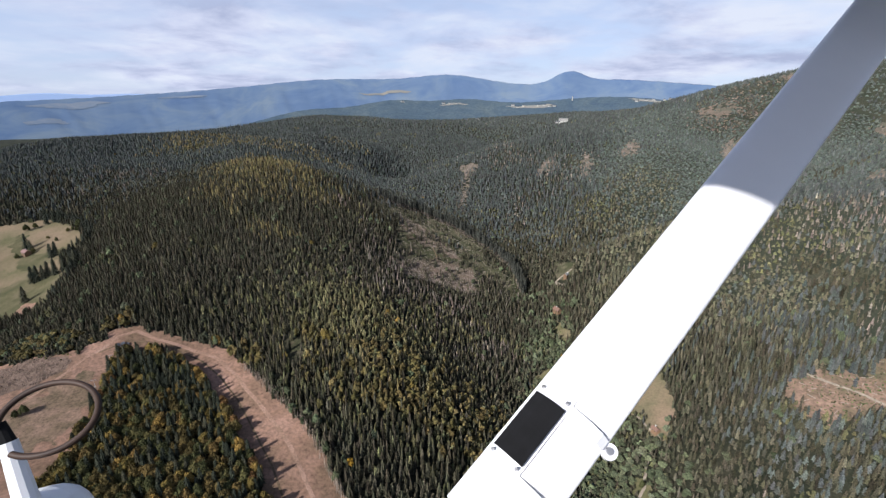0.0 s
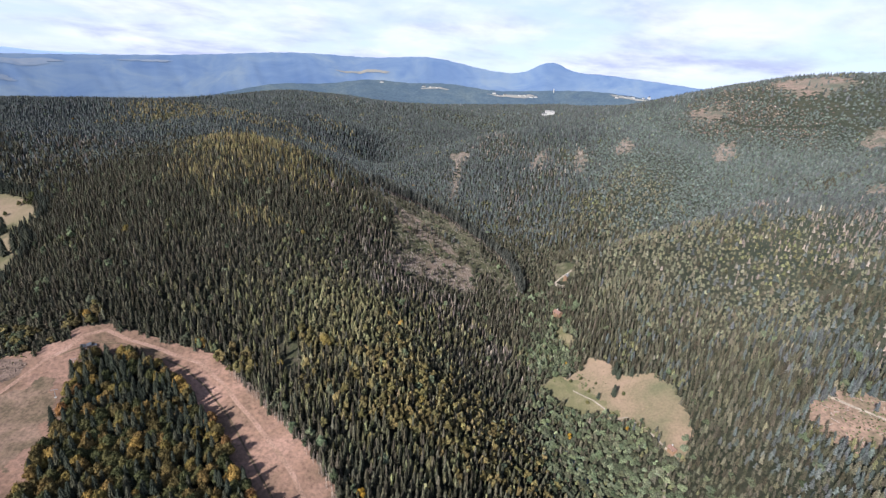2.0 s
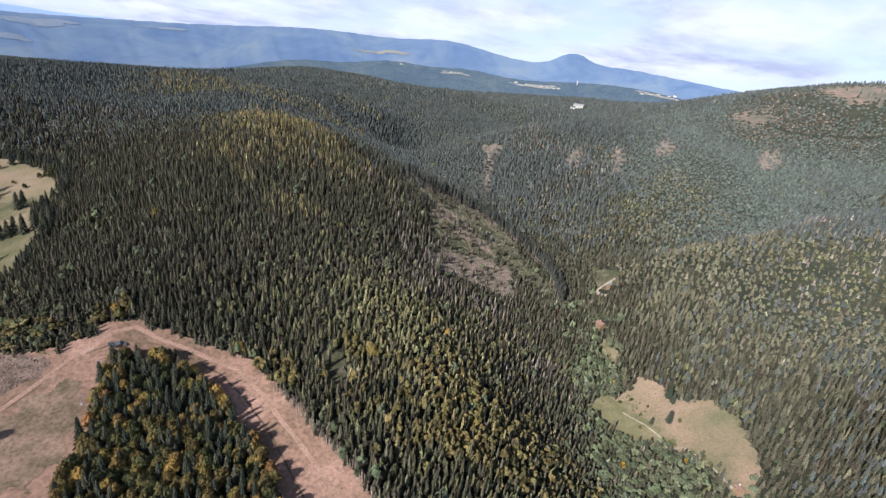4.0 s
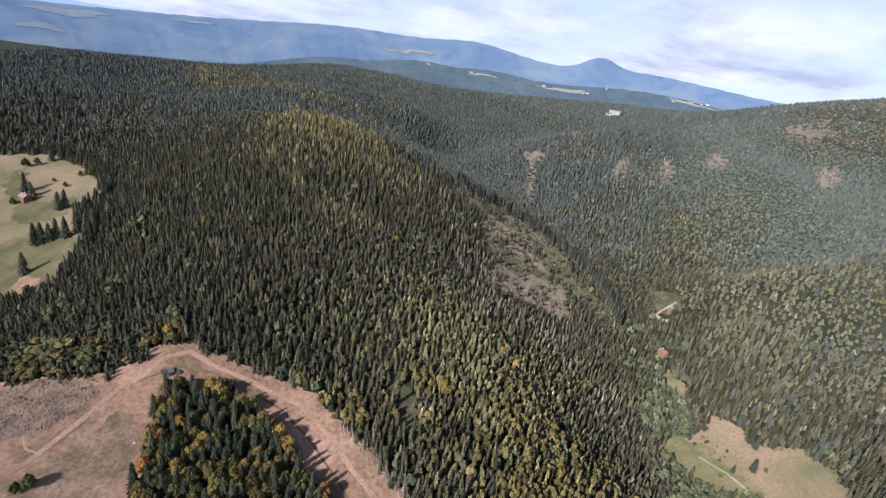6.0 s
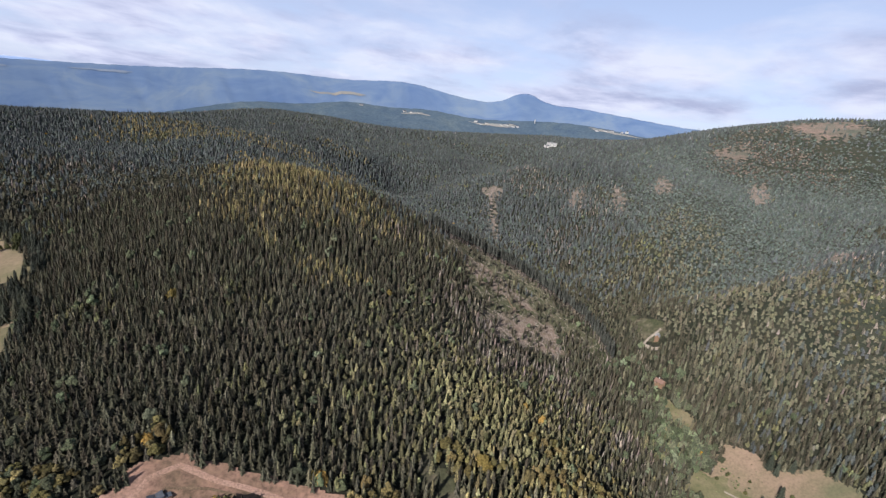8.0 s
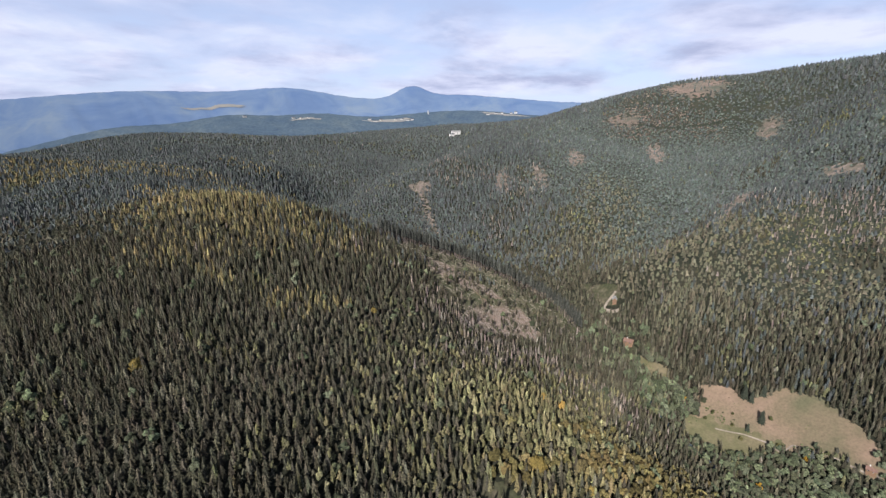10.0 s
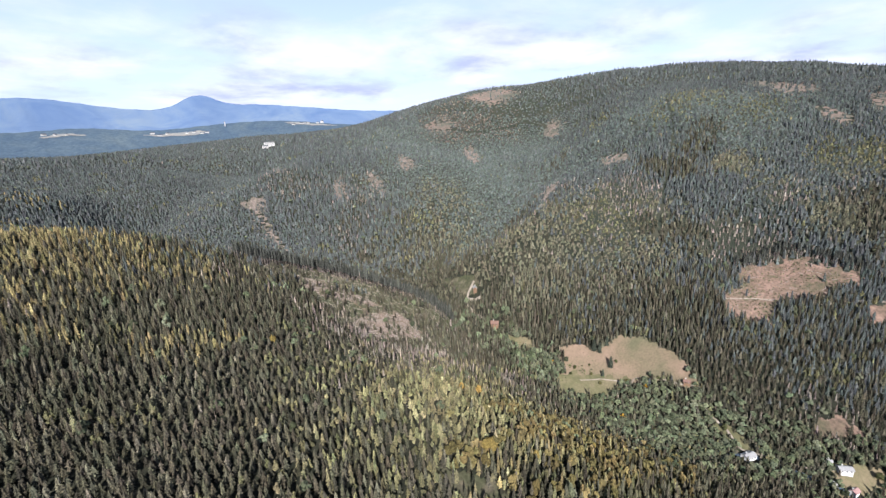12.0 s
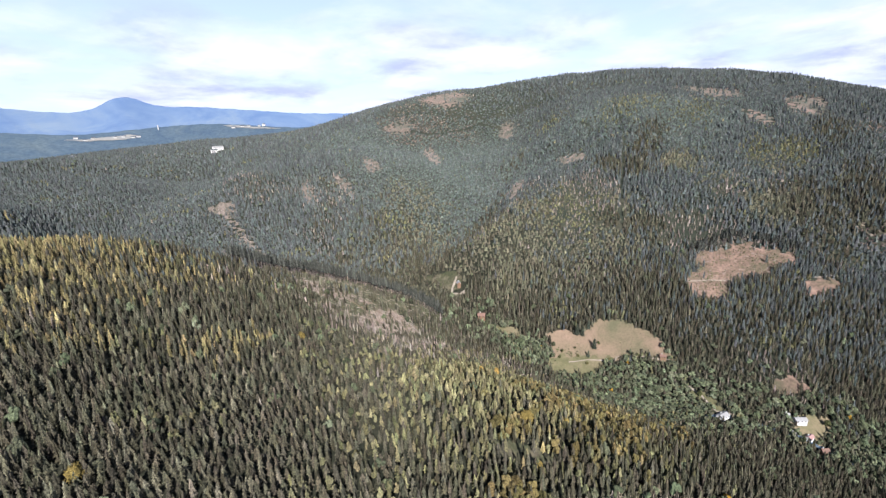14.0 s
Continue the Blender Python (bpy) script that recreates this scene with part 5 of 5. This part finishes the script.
def lift_pylon(x, y, turn):
    ob = thing("lift_pylon", (x, y, ground_at(x, y) + 0.2), turn, "short grey ski lift pylon with a cross arm", "pylon", "ski lift pylons")
    part("base", box((-0.7, -0.7, -0.5), (0.7, 0.7, 0.35)), PLASTER, ob)
    part("mast", pole((0, 0, 0.3), (0, 0, 6.2), 0.24, 0.16, 8), STEEL, ob)
    part("cross_arm", box((-1.9, -0.12, 6.0), (1.9, 0.12, 6.3)), STEEL, ob)
    for k in (-1, 1):
        part("sheave", pole((k * 1.8, -0.6, 5.85), (k * 1.8, 0.6, 5.85), 0.2, 0.2, 8), DARK_ROOF, ob)


lift_shed(-281, 363)
spoil_box(-276, 365)
for x, y in ((-280, 347), (-276, 321)):
    lift_pylon(x, y, 20)


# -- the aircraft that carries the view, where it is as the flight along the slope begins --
HOSE = plain_mat("brown_rubber", (0.045, 0.026, 0.018), 0.6, 0.3, 20.0)
PAINT = plain_mat("white_aircraft_paint", (0.80, 0.80, 0.82), 0.35, 0.03, 3.0)
RUBBER = plain_mat("black_rubber", (0.005, 0.005, 0.006), 0.92, 0.4, 60.0)
BOLT = plain_mat("steel_screw", (0.55, 0.55, 0.56), 0.35, 0.1, 40.0, 0.9)


def strut_body(a, b, chord, thick, face):
    """A streamlined tube from a to b, with its flat side towards face."""
    a, b = Vector(a), Vector(b)
    along = (b - a).normalized()
    wide = along.cross(Vector(face)).normalized()
    deep = wide.cross(along).normalized()
    bm = bmesh.new()
    rings = []
    for p in (a, a.lerp(b, 0.33), a.lerp(b, 0.66), b):
        ring = []
        for k in range(28):
            q = 2 * math.pi * k / 28
            c = math.cos(q)
            ring.append(bm.verts.new(p + wide * (chord / 2 * c) + deep * (thick / 2 * math.sin(q) * (1 - 0.35 * c))))
        rings.append(ring)
    for r0, r1 in zip(rings, rings[1:]):
        for k in range(28):
            f = bm.faces.new((r0[k], r0[(k + 1) % 28], r1[(k + 1) % 28], r1[k]))
            f.smooth = True
    bm.faces.new(rings[0][::-1])
    bm.faces.new(rings[-1])
    bmesh.ops.recalc_face_normals(bm, faces=bm.faces)
    return bm, along, wide, deep


def aircraft_strut():
    """Wing strut, pad, clamps and the wing above; laid out to the right of, above and ahead of the seat."""
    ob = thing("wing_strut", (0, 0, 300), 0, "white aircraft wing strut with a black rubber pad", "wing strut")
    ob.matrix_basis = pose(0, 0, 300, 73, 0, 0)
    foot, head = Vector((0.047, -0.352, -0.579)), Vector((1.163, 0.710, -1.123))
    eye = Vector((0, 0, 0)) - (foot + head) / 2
    bm, along, wide, deep = strut_body(foot, head, 0.116, 0.052, eye)
    if deep.dot(eye) < 0:
        deep = -deep
    part("tube", bm, PAINT, ob)

    def on(u, v, lift):
        """A place on the strut's near face: u along it, v across it."""
        curve = math.sqrt(max(0.0, 1 - (v / 0.058) ** 2))
        return foot + along * u + wide * v + deep * (0.026 * curve + lift)

    def plate(name, u0, u1, v0, v1, lift, thick, mat, n=6):
        bm = bmesh.new()
        grid = []
        for i in range(n + 1):
            v = v0 + (v1 - v0) * i / n
            grid.append([[bm.verts.new(on(u, v, lift + t)) for t in (0, thick)] for u in (u0, u1)])
        for i in range(n):
            (a0, a1), (b0, b1) = grid[i], grid[i + 1]
            bm.faces.new((a0[1], a1[1], b1[1], b0[1]))
            bm.faces.new((a0[0], b0[0], b1[0], a1[0]))
            bm.faces.new((a0[0], a0[1], b0[1], b0[0]))
            bm.faces.new((a1[0], b1[0], b1[1], a1[1]))
        for g in (grid[0], grid[-1]):
            bm.faces.new((g[0][0], g[0][1], g[1][1], g[1][0]))
        bmesh.ops.recalc_face_normals(bm, faces=bm.faces)
        return part(name, bm, mat, ob)

    side = 1 if wide.dot(Vector((1, -1, 0))) < 0 else -1      # towards the upper left edge
    plate("pad_bracket", 0.074, 0.200, side * 0.004, side * 0.057, 0.001, 0.003, PAINT)
    plate("rubber_pad", 0.088, 0.179, side * 0.008, side * 0.053, 0.004, 0.005, RUBBER)
    for u in (0.062, 0.176):
        strap = plate("strap", u, u + 0.016, -side * 0.056, side * 0.055, 0.002, 0.002, PAINT, 10)
        tab = on(u + 0.008, -side * 0.058, 0.0) - wide * side * 0.006
        bm = pole(tab - deep * 0.004, tab + deep * 0.004, 0.011, 0.011, 16)
        lug = part("lug", bm, PAINT, ob)
        part("screw", pole(tab + deep * 0.004, tab + deep * 0.007, 0.006, 0.005, 10), BOLT, lug)
    for u in (0.081, 0.189):
        for v in (0.012, 0.049):
            part("rivet", pole(on(u, side * v, 0.008), on(u, side * v, 0.012), 0.003, 0.002, 8), BOLT, ob)


def step_hoop():
    """A bent brown hose loop over a white wheel fairing, low on the aircraft's side."""
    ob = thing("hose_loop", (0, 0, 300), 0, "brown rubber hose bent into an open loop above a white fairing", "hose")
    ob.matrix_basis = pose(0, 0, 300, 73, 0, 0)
    n, sides = 36, 8
    v, f = [], []
    for i in range(n):
        a = math.radians(200 - 310 * i / (n - 1))
        mid = Vector((-0.850 + 0.103 * math.cos(a), -0.362 + 0.062 * math.sin(a), -1.0 - 0.05 * math.sin(a)))
        out = Vector((math.cos(a), 0.6 * math.sin(a), -0.45 * math.sin(a))).normalized()
        side = Vector((0, 0.62, 0.78))
        for k in range(sides):
            b = 2 * math.pi * k / sides
            v.append(mid + 0.0068 * (out * math.cos(b) + side * math.sin(b)))
    f = [(i * sides + k, i * sides + (k + 1) % sides, (i + 1) * sides + (k + 1) % sides, (i + 1) * sides + k) for i in range(n - 1) for k in range(sides)]
    hang("hose", mesh("hose", np.array(v), np.array(f), HOSE, smooth=True), ob)
    part("bracket", pole(Vector((-0.955, -0.375, -1.0)), Vector((-0.93, -0.425, -1.0)), 0.012, 0.016, 10), RUBBER, ob)
    part("stay", pole(Vector((-0.935, -0.415, -1.0)), Vector((-0.875, -0.60, -1.0)), 0.018, 0.026, 12), PAINT, ob)
    bm = bmesh.new()
    bmesh.ops.create_uvsphere(bm, u_segments=20, v_segments=12, radius=1)
    bmesh.ops.transform(bm, matrix=Matrix.Translation((-0.90, -0.64, -1.03)) @ Matrix.Diagonal((0.085, 0.10, 0.14, 1)), verts=bm.verts)
    part("fairing", bm, PAINT, ob)


def aircraft_wing():
    """The high wing that the strut holds: a tapering skin with a flap along its rear."""
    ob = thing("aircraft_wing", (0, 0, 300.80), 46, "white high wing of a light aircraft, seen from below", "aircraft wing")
    span = np.linspace(-0.66, 4.2, 12)
    section = [(0.50, 0.05), (0.44, 0.11), (0.25, 0.15), (-0.1, 0.14), (-0.52, 0.09), (-0.52, 0.02), (-0.1, 0.0), (0.25, 0.0), (0.46, 0.015)]
    v = np.array([(x, y, z) for x in span for y, z in section])
    n = len(section)
    f = np.array([(i * n + k, i * n + (k + 1) % n, (i + 1) * n + (k + 1) % n, (i + 1) * n + k) for i in range(11) for k in range(n)])
    hang("skin", mesh("skin", v, f, PAINT), ob)
    for x0, x1 in ((0.40, 2.2), (2.24, 4.15)):
        bm = box((x0, -0.86, 0.035), (x1, -0.54, 0.075))
        bmesh.ops.bevel(bm, geom=bm.edges[:], offset=0.012, segments=2, affect="EDGES")
        part("flap", bm, PAINT, ob)
    for x in (0.9, 2.6, 3.8):
        part("hinge", box((x, -0.62, 0.005), (x + 0.03, -0.48, 0.04)), BOLT, ob)


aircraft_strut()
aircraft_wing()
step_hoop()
